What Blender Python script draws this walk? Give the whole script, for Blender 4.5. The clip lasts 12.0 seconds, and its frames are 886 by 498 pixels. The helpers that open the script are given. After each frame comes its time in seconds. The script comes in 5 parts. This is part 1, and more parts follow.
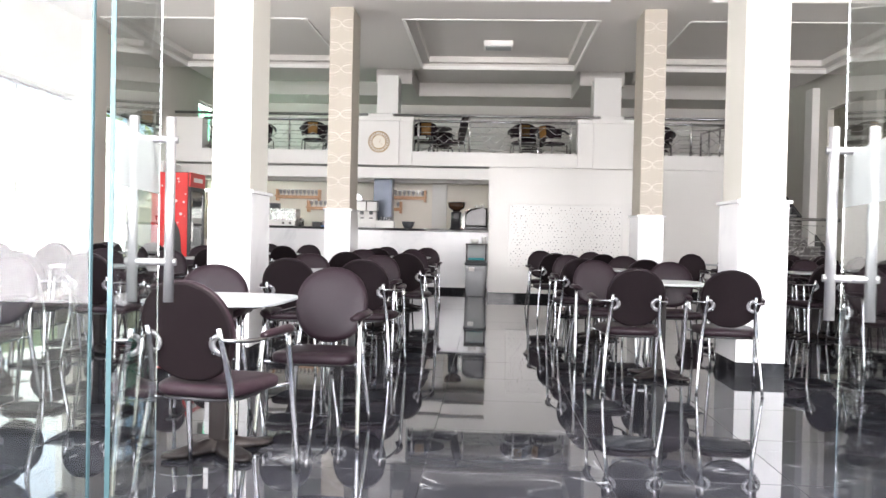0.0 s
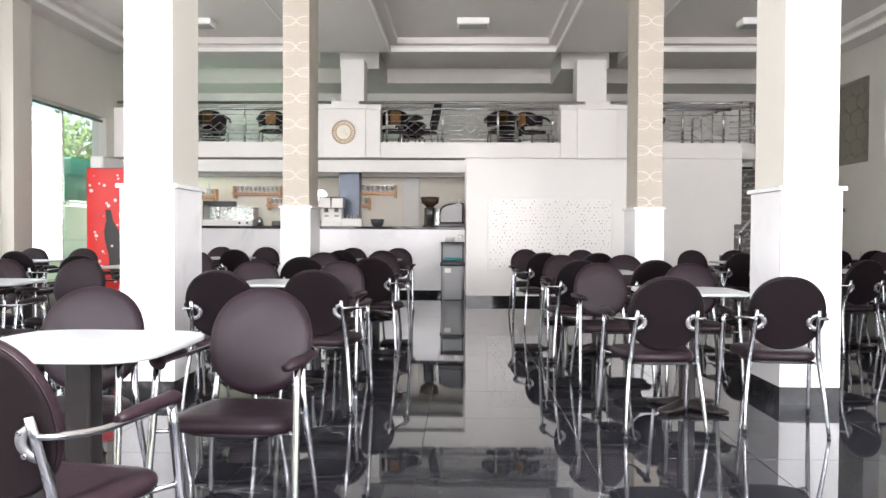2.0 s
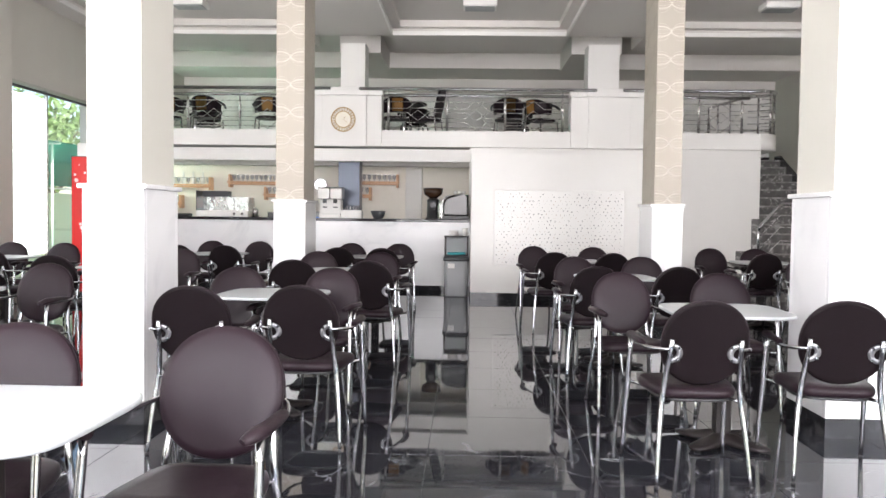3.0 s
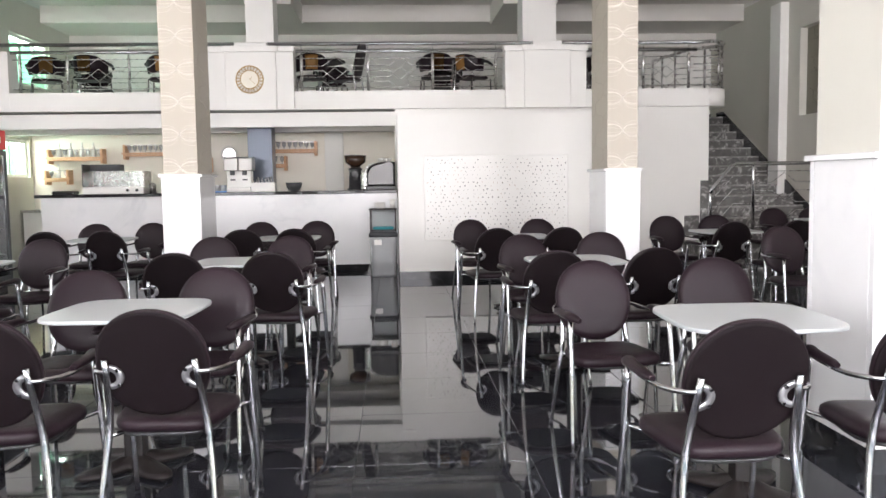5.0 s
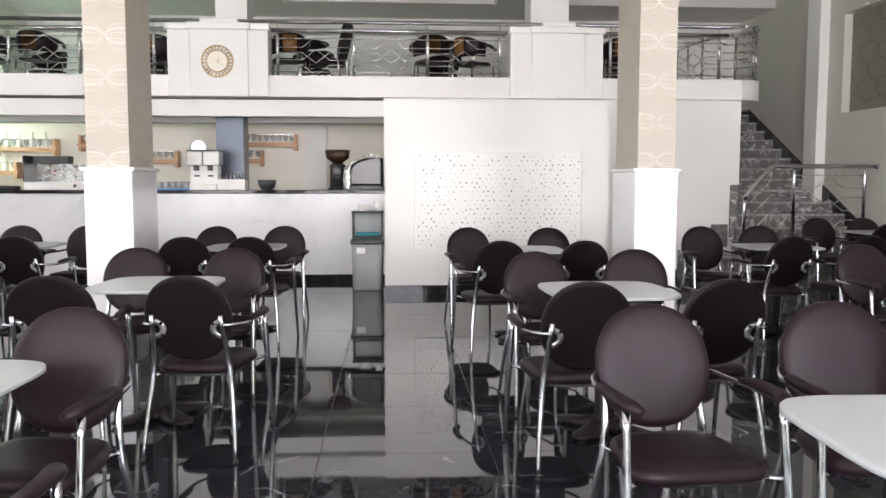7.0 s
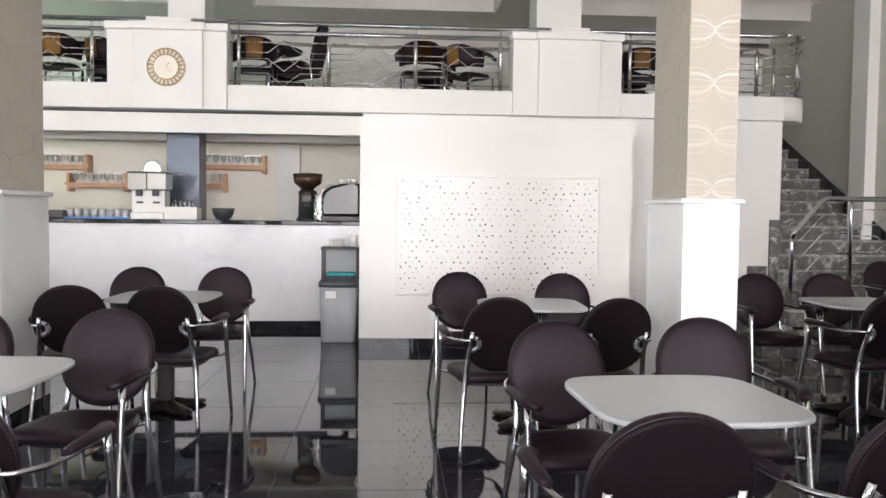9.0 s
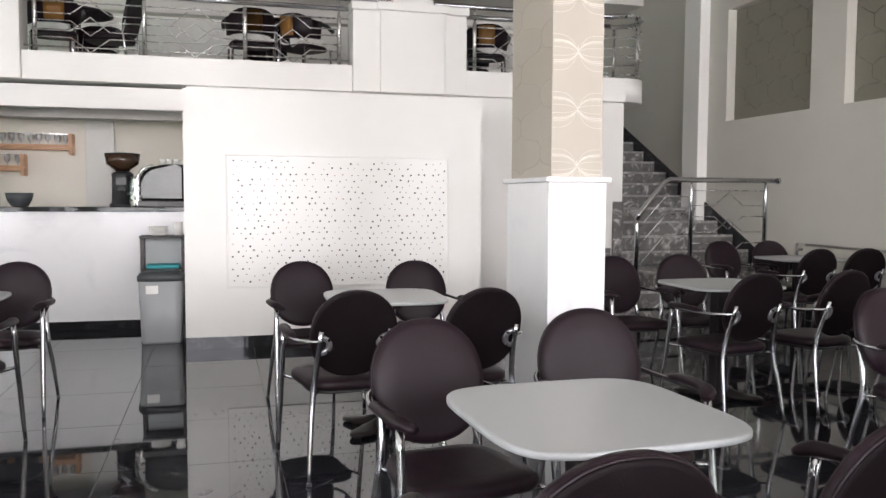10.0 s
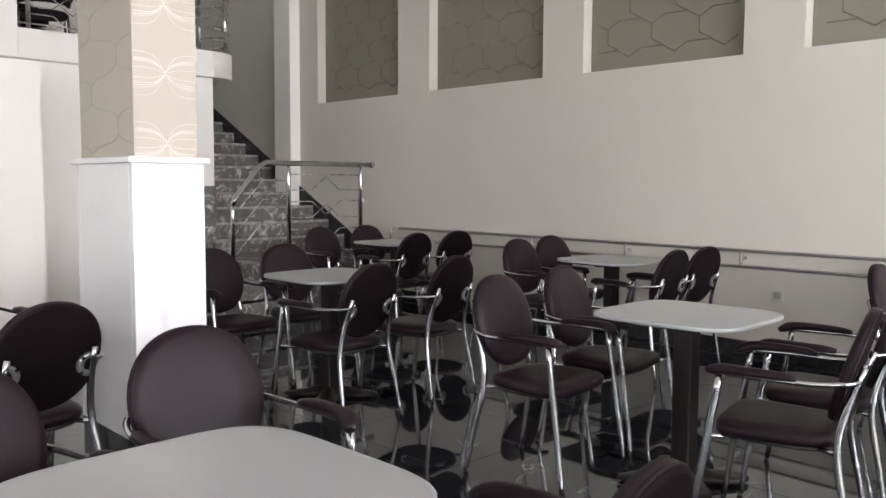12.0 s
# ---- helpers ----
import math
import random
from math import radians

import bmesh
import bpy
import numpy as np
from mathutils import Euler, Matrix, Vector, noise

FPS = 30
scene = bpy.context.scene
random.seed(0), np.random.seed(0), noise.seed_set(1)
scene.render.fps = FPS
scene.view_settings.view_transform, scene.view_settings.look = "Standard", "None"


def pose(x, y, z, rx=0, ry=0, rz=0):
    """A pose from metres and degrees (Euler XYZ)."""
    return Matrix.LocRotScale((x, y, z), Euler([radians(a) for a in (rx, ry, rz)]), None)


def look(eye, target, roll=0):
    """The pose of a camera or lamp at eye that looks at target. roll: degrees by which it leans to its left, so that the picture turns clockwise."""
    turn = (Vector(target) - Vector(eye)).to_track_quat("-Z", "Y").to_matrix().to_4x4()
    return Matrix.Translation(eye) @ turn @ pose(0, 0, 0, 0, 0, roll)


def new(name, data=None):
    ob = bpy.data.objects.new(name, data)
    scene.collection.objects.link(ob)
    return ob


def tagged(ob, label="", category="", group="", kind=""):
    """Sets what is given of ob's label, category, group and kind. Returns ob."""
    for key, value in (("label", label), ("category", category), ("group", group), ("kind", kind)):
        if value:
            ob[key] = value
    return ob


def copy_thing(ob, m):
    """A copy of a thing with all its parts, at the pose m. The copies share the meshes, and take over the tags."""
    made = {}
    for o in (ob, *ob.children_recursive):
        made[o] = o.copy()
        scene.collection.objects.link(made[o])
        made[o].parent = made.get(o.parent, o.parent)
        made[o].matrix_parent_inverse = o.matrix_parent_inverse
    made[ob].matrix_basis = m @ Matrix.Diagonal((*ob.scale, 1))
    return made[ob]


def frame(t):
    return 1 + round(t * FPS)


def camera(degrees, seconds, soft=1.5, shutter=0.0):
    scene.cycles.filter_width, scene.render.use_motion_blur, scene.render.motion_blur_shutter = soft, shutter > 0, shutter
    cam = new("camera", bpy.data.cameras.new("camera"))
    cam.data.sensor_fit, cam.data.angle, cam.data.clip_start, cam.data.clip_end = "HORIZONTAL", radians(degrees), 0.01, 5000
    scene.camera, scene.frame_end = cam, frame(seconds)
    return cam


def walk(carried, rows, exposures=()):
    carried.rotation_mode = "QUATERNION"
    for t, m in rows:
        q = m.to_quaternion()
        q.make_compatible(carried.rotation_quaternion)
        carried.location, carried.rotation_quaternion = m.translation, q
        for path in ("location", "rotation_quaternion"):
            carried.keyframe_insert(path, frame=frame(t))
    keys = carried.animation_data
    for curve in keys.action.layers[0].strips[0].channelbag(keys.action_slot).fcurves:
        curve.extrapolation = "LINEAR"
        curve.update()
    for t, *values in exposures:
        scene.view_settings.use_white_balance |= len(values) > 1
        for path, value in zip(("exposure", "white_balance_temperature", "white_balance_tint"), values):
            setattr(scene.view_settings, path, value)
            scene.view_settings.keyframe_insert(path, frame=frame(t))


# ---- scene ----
cam = camera(56.6, 12.0)
PATH = [
    (0, (0.663, -0.826, 1.037), (0.553, 1.17, 1.004), 1.3),
    (0.5, (0.647, -0.552, 1.023), (0.555, 1.445, 0.988), 1.0),
    (1, (0.613, -0.23, 1.028), (0.57, 1.769, 0.992), 0.5),
    (1.5, (0.622, 0.097, 1.037), (0.552, 2.096, 1.018), 0.9),
    (2, (0.589, 0.45, 1.071), (0.545, 2.449, 1.029), 0.3),
    (2.5, (0.575, 0.733, 1.157), (0.552, 2.728, 1.005), 0.0),
    (3, (0.574, 1.051, 1.206), (0.522, 3.049, 1.126), 0.7),
    (3.5, (0.562, 1.342, 1.23), (0.551, 3.338, 1.0885), 0.5),
    (5.5, (0.632, 2.719, 1.282), (0.762, 4.708, 1.116), -1.0),
    (6, (0.707, 3.11, 1.289), (0.768, 5.103, 1.135), 0.5),
    (6.5, (0.733, 3.458, 1.269), (0.819, 5.449, 1.104), 0.4),
    (8.5, (0.829, 5.022, 1.264), (1.023, 7.008, 1.133), -1.0),
    (9, (0.928, 5.445, 1.282), (1.06, 7.439, 1.188), 0.7),
    (9.5, (0.891, 5.761, 1.264), (1.257, 7.723, 1.138), 0.7),
    (10, (0.932, 6.015, 1.251), (1.457, 7.941, 1.127), 0.3),
    (10.5, (1.015, 6.188, 1.259), (1.735, 8.052, 1.162), 0.2),
    (11, (1.089, 6.353, 1.254), (2.033, 8.111, 1.126), 1.0),
    (11.5, (1.114, 6.494, 1.259), (2.312, 8.089, 1.108), -0.1),
    (12, (1.158, 6.604, 1.255), (2.529, 8.051, 1.097), 0.3),
]
walk(cam, [(t, look(eye, target, roll)) for t, eye, target, roll in PATH],
     exposures=[(0.0, 1.08), (3.5, 1.08), (5.5, 1.10), (9.0, 1.14), (12.0, 1.17)])

# ---- world, sun, lights ----
world = bpy.data.worlds.new("sky_world")
scene.world = world
world.use_nodes = True
wn = world.node_tree.nodes
sky = wn.new("ShaderNodeTexSky")
sky.sky_type = "NISHITA"
sky.sun_disc = False
sky.sun_elevation = radians(52)
sky.sun_rotation = radians(150)
wn["Background"].inputs["Strength"].default_value = 0.15
world.node_tree.links.new(sky.outputs["Color"], wn["Background"].inputs["Color"])

sun = new("sun", bpy.data.lights.new("sun", "SUN"))
sun.data.energy, sun.data.angle, sun.data.color = 5.0, radians(0.5), (1.0, 0.95, 0.88)
sun.matrix_world = look((8, -13, 20), (0, 0, 0))


def window_light(name, eye, target, w, h, power, color):
    ob = new(name, bpy.data.lights.new(name, "AREA"))
    ob.data.shape, ob.data.size, ob.data.size_y, ob.data.energy, ob.data.color = "RECTANGLE", w, h, power, color
    ob.matrix_world = look(eye, target)
    return ob


front = window_light("front_daylight", (0.8, 0.45, 2.05), (0.8, 5, 2.05), 12.4, 2.5, 395, (1.0, 0.935, 0.975))
front.data.spread = radians(160)
window_light("side_daylight", (-5.45, 7.2, 1.7), (0, 7.2, 1.7), 11, 2.2, 105, (1.0, 0.955, 0.975))
window_light("mezzanine_daylight", (-5.40, 16.45, 3.66), (-3.4, 16.4, 2.6), 1.4, 0.12, 32, (0.80, 1.0, 0.88))
window_light("bar_daylight", (-5.40, 15.6, 1.99), (-3.4, 15.6, 1.0), 1.1, 0.10, 34, (0.88, 1.0, 0.88))


# ---- materials ----
def mat(name, color=(0.8, 0.8, 0.8), rough=0.5, metal=0.0, var=0.0, scale=4.0, bump=0.0, bump_scale=60.0, coat=0.0, rvar=0.0):
    m = bpy.data.materials.new(name)
    m.use_nodes = True
    nt = m.node_tree
    b = nt.nodes["Principled BSDF"]
    b.inputs["Base Color"].default_value = (*color, 1)
    b.inputs["Roughness"].default_value = rough
    b.inputs["Metallic"].default_value = metal
    b.inputs["Coat Weight"].default_value = coat
    co = nt.nodes.new("ShaderNodeTexCoord")
    if var or rvar:
        n1 = nt.nodes.new("ShaderNodeTexNoise")
        n1.inputs["Scale"].default_value = scale
        n1.inputs["Detail"].default_value = 8
        n1.inputs["Roughness"].default_value = 0.65
        nt.links.new(co.outputs["Object"], n1.inputs["Vector"])
        if var:
            mx = nt.nodes.new("ShaderNodeMix")
            mx.data_type = "RGBA"
            mx.inputs["A"].default_value = (*[c * (1 - var) for c in color], 1)
            mx.inputs["B"].default_value = (*[min(1, c * (1 + var)) for c in color], 1)
            nt.links.new(n1.outputs["Fac"], mx.inputs["Factor"])
            nt.links.new(mx.outputs["Result"], b.inputs["Base Color"])
        if rvar:
            mr = nt.nodes.new("ShaderNodeMapRange")
            mr.inputs["From Min"].default_value, mr.inputs["From Max"].default_value = 0.3, 0.7
            mr.inputs["To Min"].default_value, mr.inputs["To Max"].default_value = max(0, rough - rvar), rough + rvar
            nt.links.new(n1.outputs["Fac"], mr.inputs["Value"])
            nt.links.new(mr.outputs["Result"], b.inputs["Roughness"])
    if bump:
        n2 = nt.nodes.new("ShaderNodeTexNoise")
        n2.inputs["Scale"].default_value = bump_scale
        n2.inputs["Detail"].default_value = 6
        nt.links.new(co.outputs["Object"], n2.inputs["Vector"])
        bp = nt.nodes.new("ShaderNodeBump")
        bp.inputs["Strength"].default_value = bump
        bp.inputs["Distance"].default_value = 0.004
        nt.links.new(n2.outputs["Fac"], bp.inputs["Height"])
        nt.links.new(bp.outputs["Normal"], b.inputs["Normal"])
    return m


def glass_mat(name, color, rough=0.0):
    m = bpy.data.materials.new(name)
    m.use_nodes = True
    b = m.node_tree.nodes["Principled BSDF"]
    b.inputs["Base Color"].default_value = (*color, 1)
    b.inputs["Roughness"].default_value = rough
    b.inputs["Transmission Weight"].default_value = 1.0
    b.inputs["IOR"].default_value = 1.45
    return m


def veined_mat(name, base, vein, rough, scale=1.2, thin=0.06, amount=0.8, cloud=0.35, per_piece=True):
    """Polished stone: cloudy base with thin crooked veins; pieces differ by Object Info's Random."""
    m = bpy.data.materials.new(name)
    m.use_nodes = True
    nt = m.node_tree
    b = nt.nodes["Principled BSDF"]
    b.inputs["Roughness"].default_value = rough
    co = nt.nodes.new("ShaderNodeTexCoord")
    vec = co.outputs["Object"]
    if per_piece:
        oi = nt.nodes.new("ShaderNodeObjectInfo")
        mul = nt.nodes.new("ShaderNodeVectorMath")
        mul.operation = "MULTIPLY_ADD"
        nt.links.new(oi.outputs["Random"], mul.inputs[0])
        mul.inputs[1].default_value = (37.0, 91.0, 53.0)
        nt.links.new(vec, mul.inputs[2])
        vec = mul.outputs["Vector"]
    n = nt.nodes.new("ShaderNodeTexNoise")
    n.inputs["Scale"].default_value, n.inputs["Detail"].default_value, n.inputs["Distortion"].default_value = scale, 9, 1.2
    nt.links.new(vec, n.inputs["Vector"])
    sub = nt.nodes.new("ShaderNodeMath")
    sub.operation = "SUBTRACT"
    nt.links.new(n.outputs["Fac"], sub.inputs[0])
    sub.inputs[1].default_value = 0.5
    ab = nt.nodes.new("ShaderNodeMath")
    ab.operation = "ABSOLUTE"
    nt.links.new(sub.outputs[0], ab.inputs[0])
    mr = nt.nodes.new("ShaderNodeMapRange")
    mr.inputs["From Min"].default_value, mr.inputs["From Max"].default_value = 0.0, thin
    mr.inputs["To Min"].default_value, mr.inputs["To Max"].default_value = amount, 0.0
    nt.links.new(ab.outputs[0], mr.inputs["Value"])
    n2 = nt.nodes.new("ShaderNodeTexNoise")
    n2.inputs["Scale"].default_value, n2.inputs["Detail"].default_value = scale * 2.3, 5
    nt.links.new(vec, n2.inputs["Vector"])
    br = nt.nodes.new("ShaderNodeMapRange")
    br.inputs["From Min"].default_value, br.inputs["From Max"].default_value = 0.45, 0.72
    nt.links.new(n2.outputs["Fac"], br.inputs["Value"])
    pr = nt.nodes.new("ShaderNodeMath")
    pr.operation = "MULTIPLY"
    nt.links.new(mr.outputs["Result"], pr.inputs[0])
    nt.links.new(br.outputs["Result"], pr.inputs[1])
    base_mix = nt.nodes.new("ShaderNodeMix")
    base_mix.data_type = "RGBA"
    base_mix.inputs["A"].default_value = (*[c * (1 - cloud) for c in base], 1)
    base_mix.inputs["B"].default_value = (*[min(1, c * (1 + cloud)) for c in base], 1)
    nt.links.new(n2.outputs["Fac"], base_mix.inputs["Factor"])
    mx = nt.nodes.new("ShaderNodeMix")
    mx.data_type = "RGBA"
    nt.links.new(pr.outputs[0], mx.inputs["Factor"])
    nt.links.new(base_mix.outputs["Result"], mx.inputs["A"])
    mx.inputs["B"].default_value = (*vein, 1)
    nt.links.new(mx.outputs["Result"], b.inputs["Base Color"])
    return m


M_WALL = mat("wall_paint", (0.60, 0.586, 0.53), 0.7, var=0.05, scale=1.5, bump=0.08, bump_scale=90)
M_WHITE = mat("white_paint", (0.82, 0.81, 0.78), 0.6, var=0.03, scale=2.0, bump=0.06, bump_scale=80)
M_CEIL = mat("ceiling_paint", (0.70, 0.675, 0.64), 0.8, var=0.04, scale=0.8)
M_MOULD = mat("moulding_paint", (0.84, 0.83, 0.80), 0.6, var=0.02)
M_TAUPE = mat("taupe_wallpaper", (0.45, 0.41, 0.345), 0.55, var=0.05, scale=3.0, bump=0.05, bump_scale=150)
M_TAUPE_LINE = mat("wallpaper_line_dark", (0.405, 0.368, 0.308), 0.5)
M_WHITE_LINE = mat("wallpaper_line_white", (0.66, 0.63, 0.565), 0.45)
M_NICHE = mat("niche_wallpaper", (0.225, 0.213, 0.170), 0.6, var=0.06, scale=2.5, bump=0.05, bump_scale=120)
M_NICHE_LINE = mat("niche_line", (0.165, 0.155, 0.12), 0.5)
M_MARBLE = veined_mat("white_marble", (0.78, 0.78, 0.79), (0.52, 0.53, 0.56), 0.16, scale=0.9, thin=0.05, amount=0.5, cloud=0.05)
M_FLOOR = veined_mat("dark_marble_tile", (0.020, 0.021, 0.026), (0.26, 0.27, 0.29), 0.028, scale=1.6, thin=0.018, amount=0.75, cloud=0.4)
M_GROUT = mat("floor_grout", (0.015, 0.015, 0.017), 0.5, var=0.2)
M_STAIR = veined_mat("grey_veined_marble", (0.16, 0.155, 0.15), (0.72, 0.70, 0.68), 0.2, scale=4.5, thin=0.06, amount=1.0, cloud=0.5)
M_TREAD = veined_mat("pale_veined_tread", (0.30, 0.29, 0.28), (0.75, 0.73, 0.71), 0.18, scale=5.0, thin=0.06, amount=0.9, cloud=0.4)
M_BLACK_STONE = veined_mat("black_stone", (0.02, 0.02, 0.022), (0.12, 0.12, 0.13), 0.035, scale=3.0, amount=0.4)
M_VINYL = mat("brown_vinyl", (0.0138, 0.0072, 0.0106), 0.42, var=0.18, scale=5.0, bump=0.12, bump_scale=420, rvar=0.06)
M_SHELL = mat("dark_back_shell", (0.0066, 0.0042, 0.0051), 0.62, var=0.2, scale=6.0, bump=0.15, bump_scale=300)
M_BRACKET = mat("smoky_bracket", (0.30, 0.30, 0.31), 0.28, 0.75, var=0.1)
M_DUCT = mat("blue_grey_steel", (0.085, 0.095, 0.118), 0.30, 0.75, var=0.04, scale=1.2, rvar=0.02)
M_CHROME = mat("chrome", (0.54, 0.54, 0.56), 0.13, 1.0, rvar=0.05, scale=14, var=0.04)
M_STEEL = mat("brushed_steel", (0.55, 0.54, 0.53), 0.28, 1.0, rvar=0.07, scale=20, var=0.06)
M_TABLE = mat("white_laminate", (0.415, 0.435, 0.445), 0.33, var=0.02, scale=2.5, rvar=0.015)
M_IRON = mat("dark_iron", (0.020, 0.016, 0.016), 0.38, 0.4, var=0.25, scale=12, bump=0.1, bump_scale=160)
M_BLACK = mat("black_plastic", (0.02, 0.02, 0.022), 0.35, var=0.2, scale=8)
M_GLOSS = mat("gloss_black", (0.007, 0.007, 0.008), 0.16, var=0.15, scale=6)
M_BARWALL = mat("cream_paint", (0.85, 0.81, 0.73), 0.6, var=0.04, scale=1.6, bump=0.05, bump_scale=80)
M_GLASS = glass_mat("clear_glass", (0.93, 0.98, 0.96))
M_DRINK = glass_mat("drinkware_glass", (0.97, 0.98, 0.97))
M_DRINK.node_tree.nodes["Principled BSDF"].inputs["IOR"].default_value = 1.12
M_DRINK.node_tree.nodes["Principled BSDF"].inputs["Transmission Weight"].default_value = 0.6
M_DRINK.node_tree.nodes["Principled BSDF"].inputs["Roughness"].default_value = 0.12
M_GREEN_EDGE = mat("glass_edge_green", (0.045, 0.085, 0.095), 0.15)
M_FROST = mat("frosted_film", (0.36, 0.38, 0.38), 0.6, var=0.04)
M_PULL = mat("satin_steel", (0.40, 0.40, 0.41), 0.40, 0.9, var=0.04, scale=30, rvar=0.03)
M_RAIL = mat("dull_steel", (0.42, 0.41, 0.40), 0.46, 0.8, var=0.05, scale=18)
M_FILM = mat("translucent_film", (0.40, 0.42, 0.42), 0.55, var=0.05)
M_FILM.node_tree.nodes["Principled BSDF"].inputs["Alpha"].default_value = 0.42
M_TANK = mat("smoky_plastic", (0.72, 0.70, 0.66), 0.2, var=0.06)
M_TANK.node_tree.nodes["Principled BSDF"].inputs["Transmission Weight"].default_value = 0.45
M_WOOD = mat("warm_wood", (0.62, 0.36, 0.21), 0.45, var=0.3, scale=7.0, bump=0.1)
M_OCHRE = mat("ochre_upholstery", (0.30, 0.15, 0.035), 0.5, var=0.2, scale=8, bump=0.1)
M_RED = mat("red_panel", (0.62, 0.02, 0.02), 0.3, var=0.12, scale=3)
M_GOLD = mat("gilt", (0.50, 0.35, 0.16), 0.35, 0.6, var=0.2, scale=30)
M_CREAM = mat("cream_dial", (0.82, 0.78, 0.68), 0.5, var=0.02)
M_GREY_PLASTIC = mat("grey_plastic", (0.33, 0.34, 0.35), 0.42, var=0.08, scale=5)
M_GREY_DARK = mat("dark_grey_plastic", (0.05, 0.055, 0.06), 0.45, var=0.1)
M_TEAL = mat("teal_cloth", (0.03, 0.30, 0.33), 0.6, var=0.2)


M_SHELL.node_tree.nodes["Principled BSDF"].inputs["Specular IOR Level"].default_value = 0.10
M_BLACK_STONE.node_tree.nodes["Principled BSDF"].inputs["Specular IOR Level"].default_value = 0.3
M_FLOOR.node_tree.nodes["Principled BSDF"].inputs["Specular IOR Level"].default_value = 0.72
M_VINYL.node_tree.nodes["Principled BSDF"].inputs["Specular IOR Level"].default_value = 0.24


# ---- mesh builders ----
def box(bm, x0, x1, y0, y1, z0, z1, bevel=0.0):
    r = bmesh.ops.create_cube(bm, size=1.0, matrix=Matrix.Translation(((x0 + x1) / 2, (y0 + y1) / 2, (z0 + z1) / 2)) @ Matrix.Diagonal((x1 - x0, y1 - y0, z1 - z0, 1)))
    if bevel:
        es = list({e for v in r["verts"] for e in v.link_edges})
        bmesh.ops.bevel(bm, geom=es, offset=bevel, segments=2, affect="EDGES", profile=0.5)
    return bm


def boxes(*specs, bevel=0.0):
    bm = bmesh.new()
    for s in specs:
        box(bm, *s, bevel=bevel)
    return bm


def spline(pts, n=6):
    """Smooth points through pts (Catmull-Rom)."""
    p = [Vector(q) for q in pts]
    p = [p[0] * 2 - p[1]] + p + [p[-1] * 2 - p[-2]]
    out = []
    for i in range(1, len(p) - 2):
        for k in range(n):
            t = k / n
            a, b, c, d = p[i - 1], p[i], p[i + 1], p[i + 2]
            out.append(0.5 * ((2 * b) + (c - a) * t + (2 * a - 5 * b + 4 * c - d) * t * t + (3 * b - a - 3 * c + d) * t ** 3))
    out.append(p[-2])
    return out


def tube(bm, pts, r, seg=8, closed=False, flat=1.0):
    """A tube along pts; r a radius or a list of radii; flat squashes its section upright."""
    pts = [Vector(p) for p in pts]
    n = len(pts)
    rr = r if isinstance(r, (list, tuple)) else [r] * n
    rings = []
    up = Vector((0, 0, 1))
    for i, p in enumerate(pts):
        if closed:
            d = (pts[(i + 1) % n] - pts[i - 1]).normalized()
        else:
            d = (pts[min(i + 1, n - 1)] - pts[max(i - 1, 0)]).normalized()
        ref = up if abs(d.z) < 0.95 else Vector((0, 1, 0))
        s = d.cross(ref).normalized()
        u = s.cross(d).normalized()
        rings.append([bm.verts.new(p + (s * math.cos(2 * math.pi * k / seg) + u * math.sin(2 * math.pi * k / seg) * flat) * rr[i]) for k in range(seg)])
    for i in range(n if closed else n - 1):
        a, b = rings[i], rings[(i + 1) % n]
        for k in range(seg):
            bm.faces.new((a[k], a[(k + 1) % seg], b[(k + 1) % seg], b[k])).smooth = True
    if not closed:
        bm.faces.new(rings[0][::-1])
        bm.faces.new(rings[-1])
    return bm


def lathe(bm, prof, x=0.0, y=0.0, seg=20):
    """Turned shape from (radius, z) rows round the upright through x, y."""
    rings = [[bm.verts.new((x + r * math.cos(2 * math.pi * k / seg), y + r * math.sin(2 * math.pi * k / seg), z)) for k in range(seg)] for r, z in prof]
    for a, b in zip(rings, rings[1:]):
        for k in range(seg):
            bm.faces.new((a[k], a[(k + 1) % seg], b[(k + 1) % seg], b[k])).smooth = True
    bm.faces.new(rings[0][::-1])
    bm.faces.new(rings[-1])
    return bm


def slab_outline(bm, outline, rows):
    """A pad with the flat outline (x, y); rows of (inset, z) stack it upwards."""
    c = Vector((sum(p[0] for p in outline) / len(outline), sum(p[1] for p in outline) / len(outline)))
    rings = []
    for inset, z in rows:
        ring = []
        for x, y in outline:
            d = Vector((x, y)) - c
            q = c + d * max(0.02, 1 - inset / max(d.length, 1e-4))
            ring.append(bm.verts.new((q.x, q.y, z)))
        rings.append(ring)
    n = len(outline)
    for a, b in zip(rings, rings[1:]):
        for k in range(n):
            bm.faces.new((a[k], a[(k + 1) % n], b[(k + 1) % n], b[k])).smooth = True
    bm.faces.new(rings[0][::-1])
    bm.faces.new(rings[-1])
    return bm


def superellipse(a, b, e, n=32):
    out = []
    for k in range(n):
        t = 2 * math.pi * k / n
        c, s = math.cos(t), math.sin(t)
        out.append((a * math.copysign(abs(c) ** (2 / e), c), b * math.copysign(abs(s) ** (2 / e), s)))
    return out


def mesh_of(name, bm, material):
    bmesh.ops.recalc_face_normals(bm, faces=bm.faces)
    me = bpy.data.meshes.new(name)
    bm.to_mesh(me)
    bm.free()
    for m in material if isinstance(material, (list, tuple)) else [material]:
        me.materials.append(m)
    return me


def thing(name, label, category, group="", kind="", at=None):
    ob = new(name)
    ob.empty_display_size = 0.1
    if at is not None:
        ob.matrix_basis = at
    return tagged(ob, label, category, group, kind)


